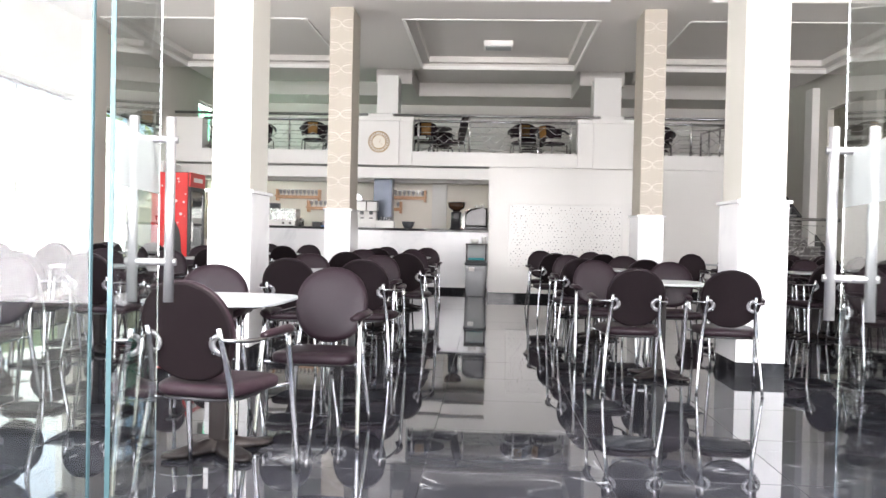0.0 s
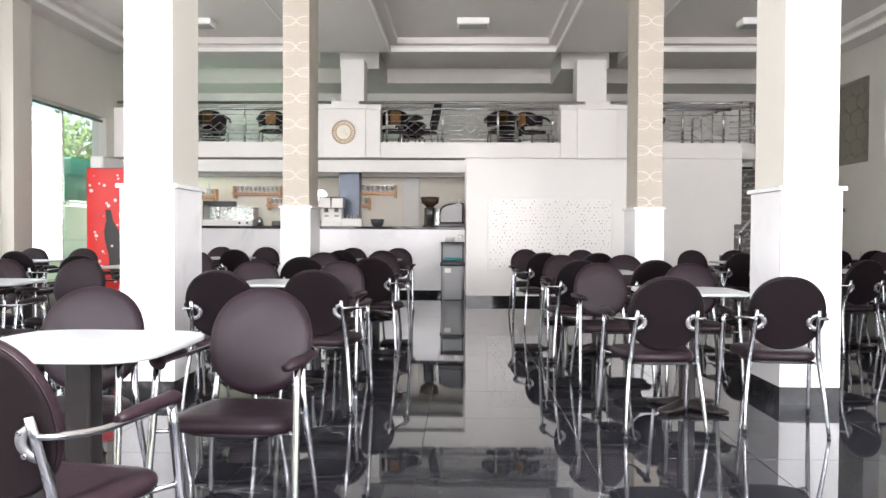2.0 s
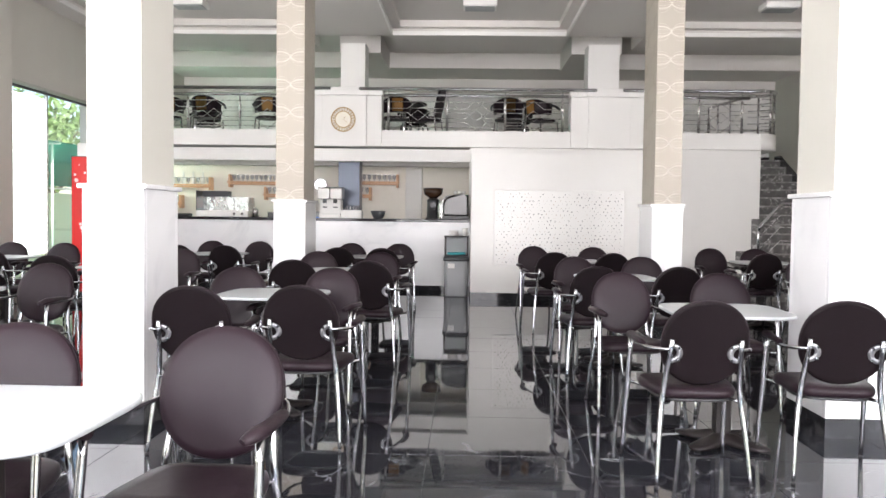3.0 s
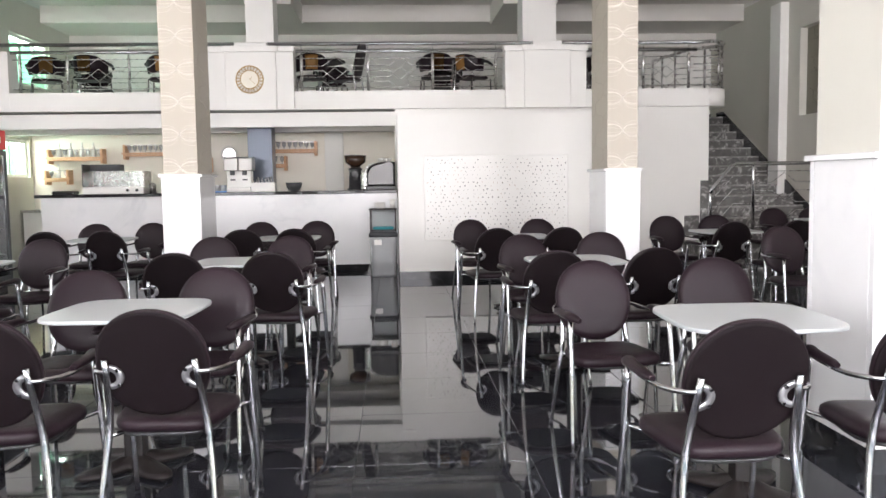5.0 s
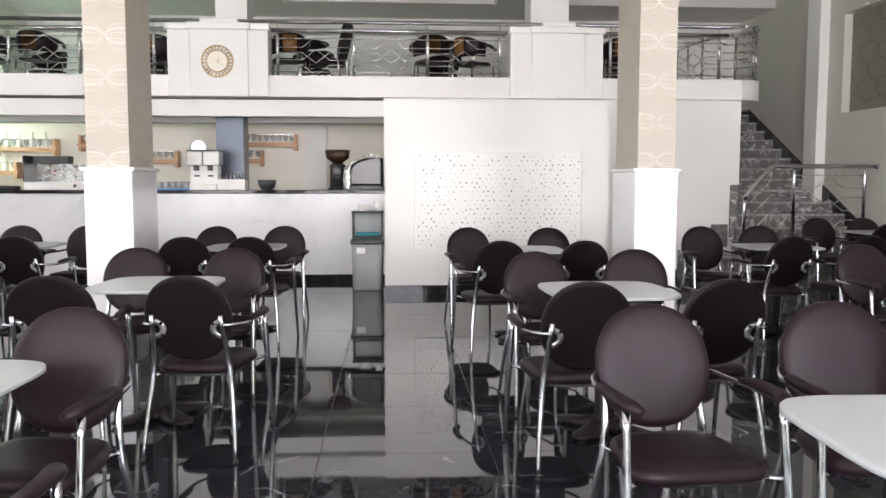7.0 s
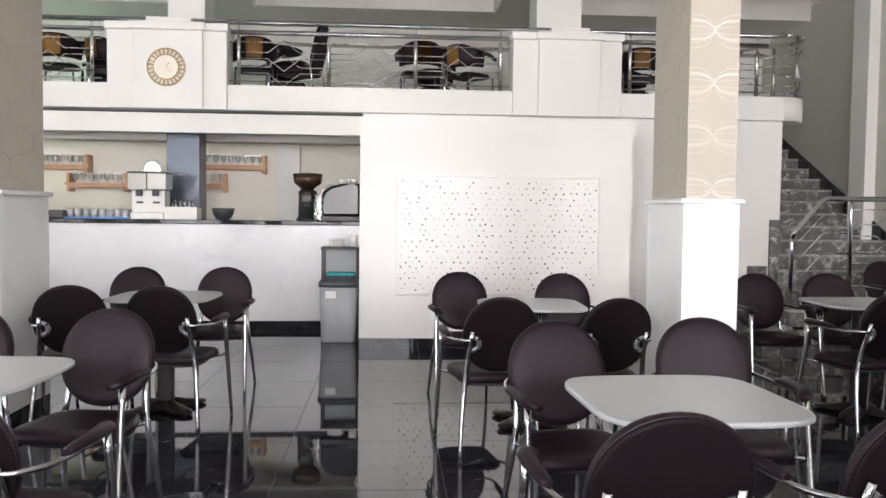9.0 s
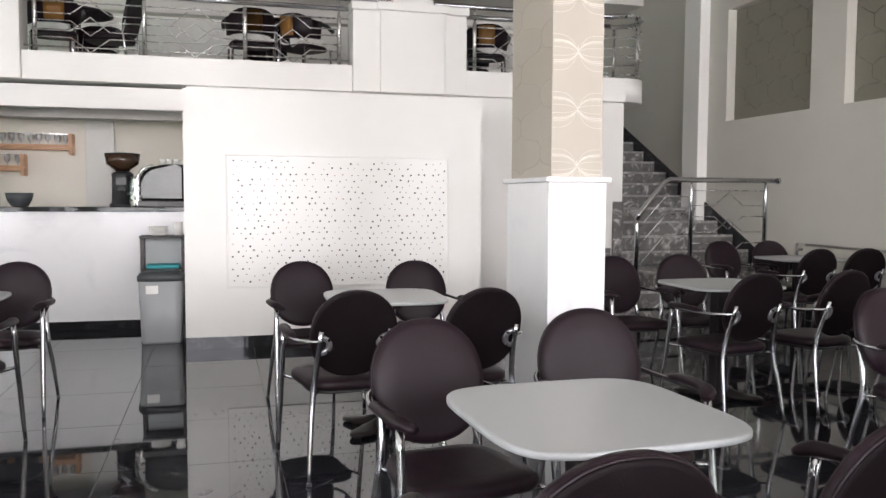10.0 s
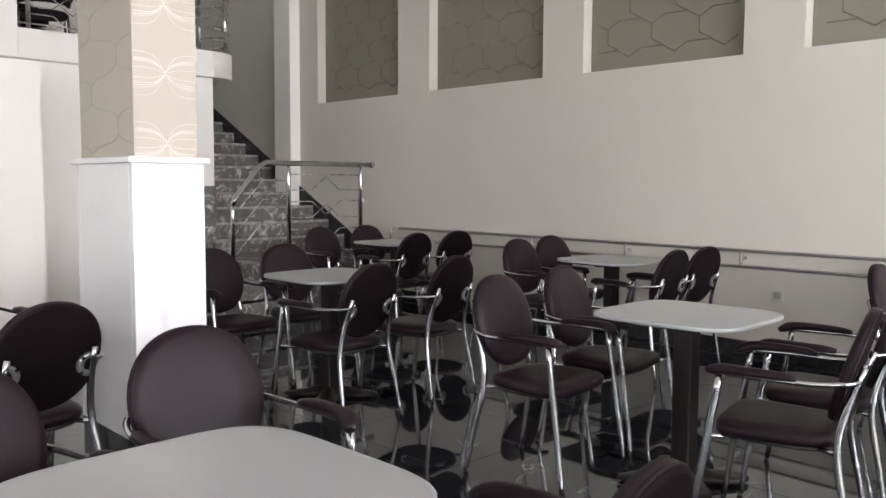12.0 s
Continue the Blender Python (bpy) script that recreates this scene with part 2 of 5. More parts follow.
def part(name, bm, material, parent, label=""):
    ob = new(name, mesh_of(name, bm, material))
    ob.parent = parent
    if label:
        ob["label"] = label
    return ob


def solid(name, bm, material, label="", category="", kind="", group="", at=None):
    ob = new(name, mesh_of(name, bm, material))
    if at is not None:
        ob.matrix_basis = at
    return tagged(ob, label, category, group, kind)


def structure(name, bm, material, label, category):
    return solid(name, bm, material, label, category, "structure")


# ---- the large structure ----
XL, XR, YF, YB, ZC = -5.3, 6.88, 1.06, 18.4, 4.245
MEZ, SLAB = 2.405, 2.315        # mezzanine floor and its underside
PARY = 14.3                   # face of the mezzanine parapet
# right wall with its niches
NICHES = [(13.35, 14.82), (11.37, 12.86), (9.50, 10.93), (7.60, 9.06), (5.75, 7.20), (3.90, 5.35), (2.05, 3.50)]
NZ0, NZ1 = 2.197, 3.53
rw = boxes((XR + 0.12, XR + 0.3, YF, YB + 0.2, 0, ZC), (XR, XR + 0.12, YF, YB + 0.2, 0, NZ0), (XR, XR + 0.12, YF, YB + 0.2, NZ1, ZC))
edges = [YB + 0.2] + [v for a, b in NICHES for v in (b, a)] + [YF]
for hi, lo in zip(edges[0::2], edges[1::2]):
    box(rw, XR, XR + 0.12, lo, hi, NZ0, NZ1)
structure("wall_east", rw, M_WALL, "greige painted plaster wall with a row of recessed niches", "wall")
structure("trim_east", boxes((XR - 0.14, XR - 0.002, 15.2, 15.55, 0, ZC - 0.25)), M_WHITE, "off-white plaster pilaster on the wall by the stairs", "pilaster")
for a, b in NICHES:
    n = thing("wall_niche", "recessed wall niche lined with dark taupe patterned wallpaper", "wall niche", "niches along the wall", "structure")
    part("panel", boxes((XR + 0.112, XR + 0.118, a + 0.004, b - 0.004, NZ0 + 0.004, NZ1 - 0.004)), M_NICHE, n)
    bm = bmesh.new()
    w = 0.21
    for j in range(-1, 7):
        for i in range(-1, 5):
            y0, z0 = a + i * 0.42 + (0.21 if j % 2 else 0), NZ0 + 0.05 + j * 0.24
            p = [(y0 - w, z0 + 0.06), (y0 - 0.1, z0 + 0.12), (y0 + 0.1, z0 + 0.12), (y0 + w, z0 + 0.06), (y0 + w, z0 - 0.06), (y0 + 0.1, z0 - 0.12)]
            pp = [(y, z) for y, z in p]
            for (ya, za), (yb, zb) in zip(pp, pp[1:]):
                if min(ya, yb) > a + 0.01 and max(ya, yb) < b - 0.01 and min(za, zb) > NZ0 + 0.01 and max(za, zb) < NZ1 - 0.01:
                    tube(bm, [(XR + 0.111, ya, za), (XR + 0.111, yb, zb)], 0.005, 4)
    part("pattern", bm, M_NICHE_LINE, n)

# left wall: windows between piers
WZ0, WZ1 = 0.30, 2.92
WINS = [(11.45, 14.0), (8.1, 10.75), (4.75, 7.4), (1.5, 4.05)]
lw = boxes((XL - 0.25, XL, YF, YB + 0.2, 0, WZ0), (XL - 0.25, XL, YF, 14.0, WZ1, ZC), (XL - 0.25, XL, 14.0, YB + 0.2, WZ0, 1.42), (XL - 0.25, XL, 14.0, YB + 0.2, 2.02, 2.90))
for lo, hi in ((10.75, 11.45), (7.4, 8.1), (4.05, 4.75), (YF, 1.5)):
    box(lw, XL - 0.25, XL, lo, hi, WZ0, WZ1)
    box(lw, XL, XL + 0.16, lo + 0.12, hi - 0.12, 0, ZC)
for lo, hi, z0, z1 in ((14.0, 15.0, 1.42, 2.02), (16.2, YB + 0.2, 1.42, 2.02), (14.0, 15.7, 2.90, 3.69), (17.2, YB + 0.2, 2.90, 3.69)):
    box(lw, XL - 0.25, XL, lo, hi, z0, z1)
box(lw, XL - 0.25, XL, 14.0, YB + 0.2, 3.69, ZC)
structure("wall_west", lw, M_WALL, "beige plaster wall with tall shop windows between piers", "wall")
for i, (a, b) in enumerate(WINS):
    w = thing(f"window_{i + 1}", "tall frameless shop window with thin steel bars", "window", "shop windows", "structure")
    g = part("pane", boxes((XL - 0.14, XL - 0.13, a, (a + b) / 2 - 0.01, WZ0, WZ1)), M_GLASS, w)
    g2 = part("pane", boxes((XL - 0.14, XL - 0.13, (a + b) / 2 + 0.01, b, WZ0, WZ1)), M_GLASS, w)
    g.visible_shadow = g2.visible_shadow = False
    part("mullion", boxes((XL - 0.16, XL - 0.11, (a + b) / 2 - 0.02, (a + b) / 2 + 0.02, WZ0, WZ1)), M_STEEL, w)
    part("curtain_track", boxes((XL - 0.10, XL - 0.06, a, b, WZ1 - 0.07, WZ1 - 0.04)), M_GREY_DARK, w)
    part("window_sill", boxes((XL - 0.25, XL + 0.04, a + 0.002, b - 0.002, WZ0 + 0.001, WZ0 + 0.03)), M_BLACK_STONE, w)


def barred_window(name, y0, y1, z0, z1, panes):
    w = thing(name, "white framed sliding window with horizontal bars, greenery outside", "window", "", "structure")
    x = XL - 0.1
    part("window_frame", boxes((x, x + 0.05, y0, y1, z0, z0 + 0.05), (x, x + 0.05, y0, y1, z1 - 0.05, z1), (x, x + 0.05, y0, y0 + 0.05, z0 + 0.05, z1 - 0.05), (x, x + 0.05, y1 - 0.05, y1, z0 + 0.05, z1 - 0.05)), M_WHITE, w)
    for k in range(panes):
        a, b = y0 + (y1 - y0) * k / panes, y0 + (y1 - y0) * (k + 1) / panes
        g = part("pane", boxes((x + 0.02, x + 0.026, a + 0.03, b - 0.03, z0 + 0.05, z1 - 0.05)), M_GLASS, w)
        g.visible_shadow = False
        if k:
            part("mullion", boxes((x + 0.002, x + 0.045, a - 0.025, a + 0.025, z0 + 0.05, z1 - 0.05)), M_WHITE, w)
    for k in range(1, 4):
        z = z0 + (z1 - z0) * k / 4
        part("bar", boxes((x - 0.06, x - 0.05, y0, y1, z - 0.008, z + 0.008)), M_WHITE, w)


barred_window("window_5", 15.0, 16.2, 1.42, 2.02, 2)
barred_window("window_6", 15.7, 17.2, 2.90, 3.69, 3)

# back wall, front wall, floor, ceiling
structure("wall_north", boxes((XL, XR, YB, YB + 0.2, 0, ZC)), M_WHITE, "white plaster back wall of the mezzanine", "wall")
structure("baseboard_north", boxes((XL, XR, YB - 0.02, YB - 0.002, MEZ, MEZ + 0.1)), M_BLACK_STONE, "dark stone skirting on the mezzanine", "baseboard")
bm = bmesh.new()
for k in range(9):
    for j in range(3):
        x0, z0 = -4.6 + k * 1.3 + (0.65 if j % 2 else 0), 2.9 + j * 0.35
        tube(bm, [(x0 - 0.35, YB - 0.001, z0), (x0 - 0.17, YB - 0.001, z0 + 0.17), (x0 + 0.17, YB - 0.001, z0 + 0.17), (x0 + 0.35, YB - 0.001, z0), (x0 + 0.17, YB - 0.001, z0 - 0.17), (x0 - 0.17, YB - 0.001, z0 - 0.17)], 0.006, 4, closed=True)
structure("trim_north", bm, M_WALL, "faint hexagon pattern on the mezzanine wall", "wall pattern")
structure("wall_south", boxes((XL - 0.25, XR + 0.3, YF - 0.1, YF + 0.1, 3.3, ZC + 0.1), (XL - 0.25, XL + 0.3, YF - 0.1, YF + 0.1, 0, 3.3), (XR - 0.3, XR + 0.3, YF - 0.1, YF + 0.1, 0, 3.3), (-2.9, -2.6, YF - 0.1, YF + 0.1, 0, 3.3), (4.0, 4.3, YF - 0.1, YF + 0.1, 0, 3.3)), M_WHITE, "white plaster entrance front with glazed bays", "wall")

# ceiling with sunk coffers
XB = [(-5.3, -4.95), (-1.95, -0.62), (2.15, 3.35), (6.55, 6.9)]
ZB = 4.045
YBm = [(YF, 1.6), (5.35, 6.25), (9.75, 10.64), (14.1, 15.2)]
cb = boxes((XL - 0.25, XR + 0.3, YF - 0.1, 14.2, ZC, ZC + 0.2))
for a, b in XB:
    box(cb, a, b, YF, 14.15, ZB, ZC)
for a, b in YBm:
    for (p, q), (r, s) in zip(XB, XB[1:]):
        box(cb, q, r, a, b, ZB, ZC)
for (p, q), (r, s) in zip(XB, XB[1:]):
    for (e, f), (g, h) in zip(YBm, YBm[1:]):
        for ins, z in ((0.15, 4.145),):
            x0, x1, y0, y1 = q, r, f, g
            box(cb, x0, x0 + ins, y0, y1, z, ZC)
            box(cb, x1 - ins, x1, y0, y1, z, ZC)
            box(cb, x0 + ins, x1 - ins, y0, y0 + ins, z, ZC)
            box(cb, x0 + ins, x1 - ins, y1 - ins, y1, z, ZC)
structure("ceiling", cb, M_CEIL, "pale grey coffered plaster ceiling with stepped mouldings", "ceiling")
tr = bmesh.new()
for (p, q), (r, s) in zip(XB, XB[1:]):
    for (e, f), (g, h) in zip(YBm, YBm[1:]):
        for x0, x1, y0, y1 in ((q + 0.02, r - 0.02, g - 0.06, g - 0.004), (q + 0.02, r - 0.02, f + 0.004, f + 0.06), (q + 0.004, q + 0.03, f + 0.06, g - 0.06), (r - 0.03, r - 0.004, f + 0.06, g - 0.06)):
            box(tr, x0, x1, y0, y1, ZB - 0.012, ZB + 0.05)
structure("trim_ceiling", tr, M_MOULD, "white plaster moulding round the ceiling coffers", "moulding")
mc = boxes((XL - 0.25, XR + 0.3, 14.2, YB + 0.2, 4.32, 4.52))
structure("ceiling_mezzanine", mc, M_CEIL, "grey plaster mezzanine ceiling", "ceiling")
for spec in ((-1.6, -0.9, 15.2, 16.9, 3.98, 4.32), (2.35, 3.2, 15.2, 16.9, 3.98, 4.32), (XL, XR, 16.9, YB, 4.03, 4.32), (XL, XR, YB - 0.25, YB, 3.78, 4.03), (XL, XR, 14.19, 14.21, ZC, 4.32)):
    structure("beam_mezzanine", boxes(spec), M_CEIL, "grey plaster beam under the mezzanine ceiling", "beam")

# ceiling lamps
for cx, cy in ((0.75, 12.85), (0.75, 8.35), (-3.4, 12.85), (4.95, 12.85)):
    l = thing("ceiling_light", "square white surface ceiling lamp, switched off", "ceiling light", "ceiling lamps", at=pose(cx, cy, ZC))
    part("body", boxes((-0.24, 0.24, -0.16, 0.16, -0.09, 0.0), bevel=0.012), M_MOULD, l)
    part("diffuser", boxes((-0.21, 0.21, -0.13, 0.13, -0.105, -0.09), bevel=0.006), M_FROST, l)


# columns
def column_pattern(front, x0, x1, y, z0, z1):
    """Fans of thin curves that meet in knots on the wallpaper of a column face."""
    bm = bmesh.new()
    cx, hw = (x0 + x1) / 2, (x1 - x0) / 2 - 0.004
    z = z0
    while z < z1:
        for s in (-1, 1):
            for k, (rise, off) in enumerate(((0.088, 0.0), (0.060, 0.0), (0.053, 0.001), (0.046, 0.002), (0.022, 0.0), (-0.022, 0.0), (-0.046, 0.0), (-0.054, -0.001), (-0.062, -0.002), (-0.098, 0.0))):
                pts = []
                for i in range(9):
                    t = i / 8
                    pts.append((cx + s * hw * t, y + 0.0008, z + rise * (1 - (1 - t) ** 4) + off))
                tube(bm, [p for p in pts if z0 - 0.2 < p[2] < z1], 0.0030 if k in (1, 2, 6, 7) else 0.0018, 4)
        tube(bm, [(cx, y + 0.0008, z - 0.03), (cx, y + 0.0008, z + 0.03)], [0.003, 0.004], 4)
        z += 0.30
    return bm


def side_pattern(x, y0, y1, z0, z1, sgn):
    """Faint rounded honeycomb lines on the wallpaper of a column side."""
    bm = bmesh.new()
    cw, ch = 0.30, 0.31

    def run(pts):
        keep = [p for p in pts if y0 + 0.006 < p[1] < y1 - 0.006 and z0 + 0.006 < p[2] < z1]
        if len(keep) > 1:
            tube(bm, keep, 0.0055, 4)

    for i in range(-1, 4):
        for j in range(-1, int((z1 - z0) / ch) + 2):
            y, z = y0 + 0.16 + i * cw, z0 + 0.12 + (j + 0.5 * (i % 2)) * ch
            run([(x - sgn * 0.0022, y, z - 0.034 + 0.0136 * k) for k in range(6)])
            for q in (-1, 1):
                run([(p[0] - sgn * 0.0022, p[1], p[2]) for p in spline([(x, y, z + 0.034), (x, y + q * 0.05, z + 0.062), (x, y + q * 0.15, z + 0.078), (x, y + q * 0.25, z + 0.094), (x, y + q * cw, z + ch / 2 - 0.034)], 4)])
    return bm


def column(x0, x1, y0, y1, strong):
    c = thing("column", "square column in taupe wallpaper on a white marble plinth", "column", "hall columns", "structure")
    P = 0.012
    part("core", boxes((x0 + 0.03, x1 - 0.03, y0 + 0.03, y1 - 0.03, 1.355, ZB)), M_TAUPE if strong else M_WALL, c, "wallpapered shaft")
    part("skirting", boxes((x0 + 0.012, x1 - 0.012, y0 + 0.012, y1 - 0.012, 0.0, 0.11)), M_BLACK_STONE, c, "black stone skirting")
    part("panel", boxes((x0 + 0.01, x1 - 0.01, y0 + 0.01, y0 + 0.05, 0.11, 1.338), bevel=0.003), M_MARBLE, c)
    part("panel", boxes((x0 + 0.01, x1 - 0.01, y1 - 0.05, y1 - 0.01, 0.11, 1.338), bevel=0.003), M_MARBLE, c)
    part("panel", boxes((x0 + 0.01, x0 + 0.05, y0 + 0.05, y1 - 0.05, 0.11, 1.338), bevel=0.003), M_MARBLE, c)
    part("panel", boxes((x1 - 0.05, x1 - 0.01, y0 + 0.05, y1 - 0.05, 0.11, 1.338), bevel=0.003), M_MARBLE, c)
    part("cap", boxes((x0 - P, x1 + P, y0 - P, y1 + P, 1.338, 1.366), bevel=0.006), M_MARBLE, c, "marble plinth cap")
    part("front_pattern", column_pattern(True, x0 + 0.03, x1 - 0.03, y0 + 0.03, 1.425, 3.92), M_WHITE_LINE, c, "white looping wallpaper lines")
    if strong:
        part("side_pattern", side_pattern(x0 + 0.03, y0 + 0.03, y1 - 0.03, 1.38, 3.9, -1), M_TAUPE_LINE, c)
        part("side_pattern", side_pattern(x1 - 0.03, y0 + 0.03, y1 - 0.03, 1.38, 3.9, 1), M_TAUPE_LINE, c)


for x0, x1 in ((-1.585, -1.215), (2.5725, 2.968)):
    column(x0, x1, 5.61, 6.18, False)
for x0, x1 in ((-1.54, -1.17), (2.601, 2.952)):
    column(x0, x1, 10.05, 10.72, True)
for x0, x1 in ((-1.51, -1.11), (2.572, 3.08)):
    structure("column_mezzanine", boxes((x0, x1, 14.75, 15.25, MEZ, 4.05)), M_WHITE, "plain white square column on the mezzanine", "column")

# mezzanine slab, parapet blocks
sl = boxes((XL, 5.26, PARY, YB, SLAB, MEZ), (5.26, 5.60, PARY + 0.34, 15.2, SLAB, MEZ), (XL, 5.26, PARY + 0.001, PARY + 0.16, MEZ, 2.572))
lathe(sl, [(0.34, SLAB), (0.34, 2.572)], 5.26, PARY + 0.34, 40)
structure("floor_mezzanine", sl, M_WHITE, "white mezzanine slab with a low kerb and a rounded end", "mezzanine")
for x0, x1 in ((-2.0, -0.778), (2.238, 3.42)):
    pb = thing("parapet_block", "white plaster parapet block with a stepped cap", "parapet", "", "structure")
    part("body", boxes((x0, x1, PARY - 0.05, PARY + 0.3, SLAB - 0.005, 3.115), bevel=0.008), M_WHITE, pb)
    part("pilaster", boxes((x0 + 0.27, x1 - 0.24, PARY - 0.09, PARY - 0.051, SLAB - 0.01, 3.115), bevel=0.008), M_WHITE, pb)
    part("cap", boxes((x0 - 0.02, x1 + 0.02, PARY - 0.08, PARY + 0.32, 3.116, 3.195), bevel=0.008), M_WHITE, pb)
    part("pilaster_cap", boxes((x0 + 0.24, x1 - 0.21, PARY - 0.12, PARY - 0.081, 3.116, 3.195), bevel=0.008), M_WHITE, pb)
    part("top_step", boxes((x0 + 0.4, x1 - 0.36, PARY - 0.07, PARY + 0.3, 3.196, 3.25), bevel=0.008), M_WHITE, pb)
structure("parapet_end", boxes((XL, -4.72, PARY - 0.003, PARY + 0.3, SLAB + 0.01, 3.145)), M_WHITE, "white plaster parapet end by the window wall", "parapet")

# walls under the mezzanine
WY = PARY + 0.11
structure("wall_bar", boxes((0.64, 5.30, WY, WY + 0.18, 0, SLAB), (5.12, 5.30, WY + 0.18, YB, 0, SLAB)), M_WHITE, "white plaster wall under the mezzanine beside the stairs", "wall")
aw = boxes((0.662, 3.175, 12.975, WY - 0.002, 0.10, 2.12))
structure("wall_accent", aw, M_WHITE, "white plaster box wall carrying a framed mosaic panel", "wall")
structure("baseboard_accent", boxes((0.664, 3.173, 12.979, WY - 0.02, 0.0, 0.10)), M_BLACK_STONE, "polished black skirting under the white box wall", "baseboard")
structure("beam_bar", boxes((XL, 0.64, 14.44, 14.6, 2.08, SLAB - 0.03)), M_WHITE, "white lintel over the bar opening", "beam")
structure("wall_kitchen", boxes((XL, 5.12, 16.3, 16.45, 0, SLAB), (0.64, 0.8, WY + 0.18, 16.3, 0, SLAB)), M_BARWALL, "cream painted wall behind the bar", "wall")
structure("ceiling_bar", boxes((XL, 0.64, 14.6, 16.3, 2.21, 2.27), (XL, 0.64, 15.3, 15.6, 2.06, 2.21)), M_CEIL, "plain ceiling over the bar", "ceiling")


# ---- furniture ----
def chair_model():
    c = thing("armchair", "dark brown vinyl dining armchair with an oval back and chrome legs", "chair", "cafe armchairs")
    lean = 0.28
    seat = slab_outline(bmesh.new(), [(x * (1.0 + 0.62 * y), y * (1.0 + 0.03 * (x / 0.2) ** 2) + 0.01) for x, y in superellipse(0.204, 0.2, 4.2, 40)],
                        [(0.03, 0.405), (0.006, 0.412), (0.0, 0.43), (0.004, 0.447), (0.02, 0.458), (0.07, 0.464)])
    part("seat", seat, M_VINYL, c)
    part("seat_pan", slab_outline(bmesh.new(), superellipse(0.18, 0.18, 3.2, 24), [(0.0, 0.393), (0.0, 0.406)]), M_BLACK, c)
    out = superellipse(0.197, 0.214, 2.15, 40)
    bk = slab_outline(bmesh.new(), out, [(0.012, -0.018), (0.002, -0.012), (0.0, 0.0), (0.004, 0.012), (0.03, 0.02), (0.09, 0.023)])
    rot = Matrix.Translation((0, -0.215, 0.682)) @ Matrix.Rotation(lean, 4, "X") @ Matrix(((1, 0, 0, 0), (0, 0, 1, 0), (0, 1, 0, 0), (0, 0, 0, 1)))
    bmesh.ops.transform(bk, matrix=rot, verts=bk.verts)
    pad = part("backrest", bk, M_VINYL, c)
    sh = slab_outline(bmesh.new(), [(x * 0.992, y * 0.992) for x, y in out], [(0.012, -0.024), (0.003, -0.021), (0.0, -0.0175)])
    bmesh.ops.transform(sh, matrix=rot, verts=sh.verts)
    part("back_shell", sh, M_SHELL, pad, "dark matt back shell")
    pp = bmesh.new()
    tube(pp, [rot @ Vector((x * 0.985, y * 0.985, -0.013)) for x, y in out], 0.0045, 6, closed=True)
    part("piping", pp, M_VINYL, pad)
    for s in (-1, 1):
        fleg = part("front_leg", tube(bmesh.new(), spline([(s * 0.256, 0.262, 0.0), (s * 0.250, 0.232, 0.22), (s * 0.244, 0.198, 0.45), (s * 0.240, 0.170, 0.645)], 3),
                                      [0.010, 0.011, 0.012, 0.013, 0.0135, 0.014, 0.014, 0.014, 0.014, 0.013]), M_CHROME, c)
        rleg = part("rear_leg", tube(bmesh.new(), spline([(s * 0.212, -0.262, 0.0), (s * 0.198, -0.228, 0.2), (s * 0.178, -0.194, 0.40), (s * 0.165, -0.210, 0.53), (s * 0.154, -0.262, 0.705)], 3),
                                     [0.009, 0.010, 0.011, 0.012, 0.013, 0.0135, 0.014, 0.014, 0.014, 0.014, 0.013, 0.013, 0.012]), M_CHROME, c)
        for leg, x, y in ((fleg, 0.256, 0.262), (rleg, 0.212, -0.262)):
            part("glide", lathe(bmesh.new(), [(0.011, 0.0), (0.011, 0.012), (0.008, 0.016)], s * x, y, 8), M_BLACK, leg)
        arm = part("arm_tube", tube(bmesh.new(), spline([(s * 0.154, -0.250, 0.655), (s * 0.200, -0.225, 0.652), (s * 0.232, -0.13, 0.644), (s * 0.244, 0.0, 0.645), (s * 0.240, 0.170, 0.645)], 4), 0.0095), M_CHROME, c)
        part("armrest", tube(bmesh.new(), spline([(s * 0.238, -0.07, 0.656), (s * 0.247, 0.0, 0.662), (s * 0.249, 0.1, 0.664), (s * 0.238, 0.175, 0.660), (s * 0.208, 0.218, 0.644)], 4),
                             [0.012, 0.017, 0.020, 0.021, 0.022, 0.022, 0.023, 0.023, 0.024, 0.025, 0.026, 0.027, 0.028, 0.027, 0.025, 0.021, 0.014], 10, flat=0.75), M_VINYL, arm, "padded vinyl armrest")
        # flat D of smoky chrome between the leg's top and the back
        br = bmesh.new()
        inner, outer = [], []
        for k in range(13):
            a = radians(-90 + 15 * k)
            for ring, rx, rz in ((inner, 0.032, 0.030), (outer, 0.058, 0.050)):
                ring.append([br.verts.new(rot @ Vector((s * (0.158 - rx * math.cos(a)), -0.042 + rz * math.sin(a), z))) for z in (-0.026, -0.036)])
        for k in range(12):
            for q in (0, 1):
                br.faces.new((inner[k][q], inner[k + 1][q], outer[k + 1][q], outer[k][q])).smooth = True
            br.faces.new((outer[k][0], outer[k + 1][0], outer[k + 1][1], outer[k][1])).smooth = True
            br.faces.new((inner[k][0], inner[k + 1][0], inner[k + 1][1], inner[k][1])).smooth = True
        for k in (0, 12):
            br.faces.new((inner[k][0], outer[k][0], outer[k][1], inner[k][1]))
        holder = part("bracket", br, M_BRACKET, c, "curved smoky chrome bracket holding the back")
        for z in (-0.040, 0.040):
            bolt = tube(bmesh.new(), [rot @ Vector((s * 0.118, -0.042 + z * 0.75, -0.034)), rot @ Vector((s * 0.118, -0.042 + z * 0.75, -0.041))], 0.007, 8)
            part("bolt", bolt, M_CHROME, holder)
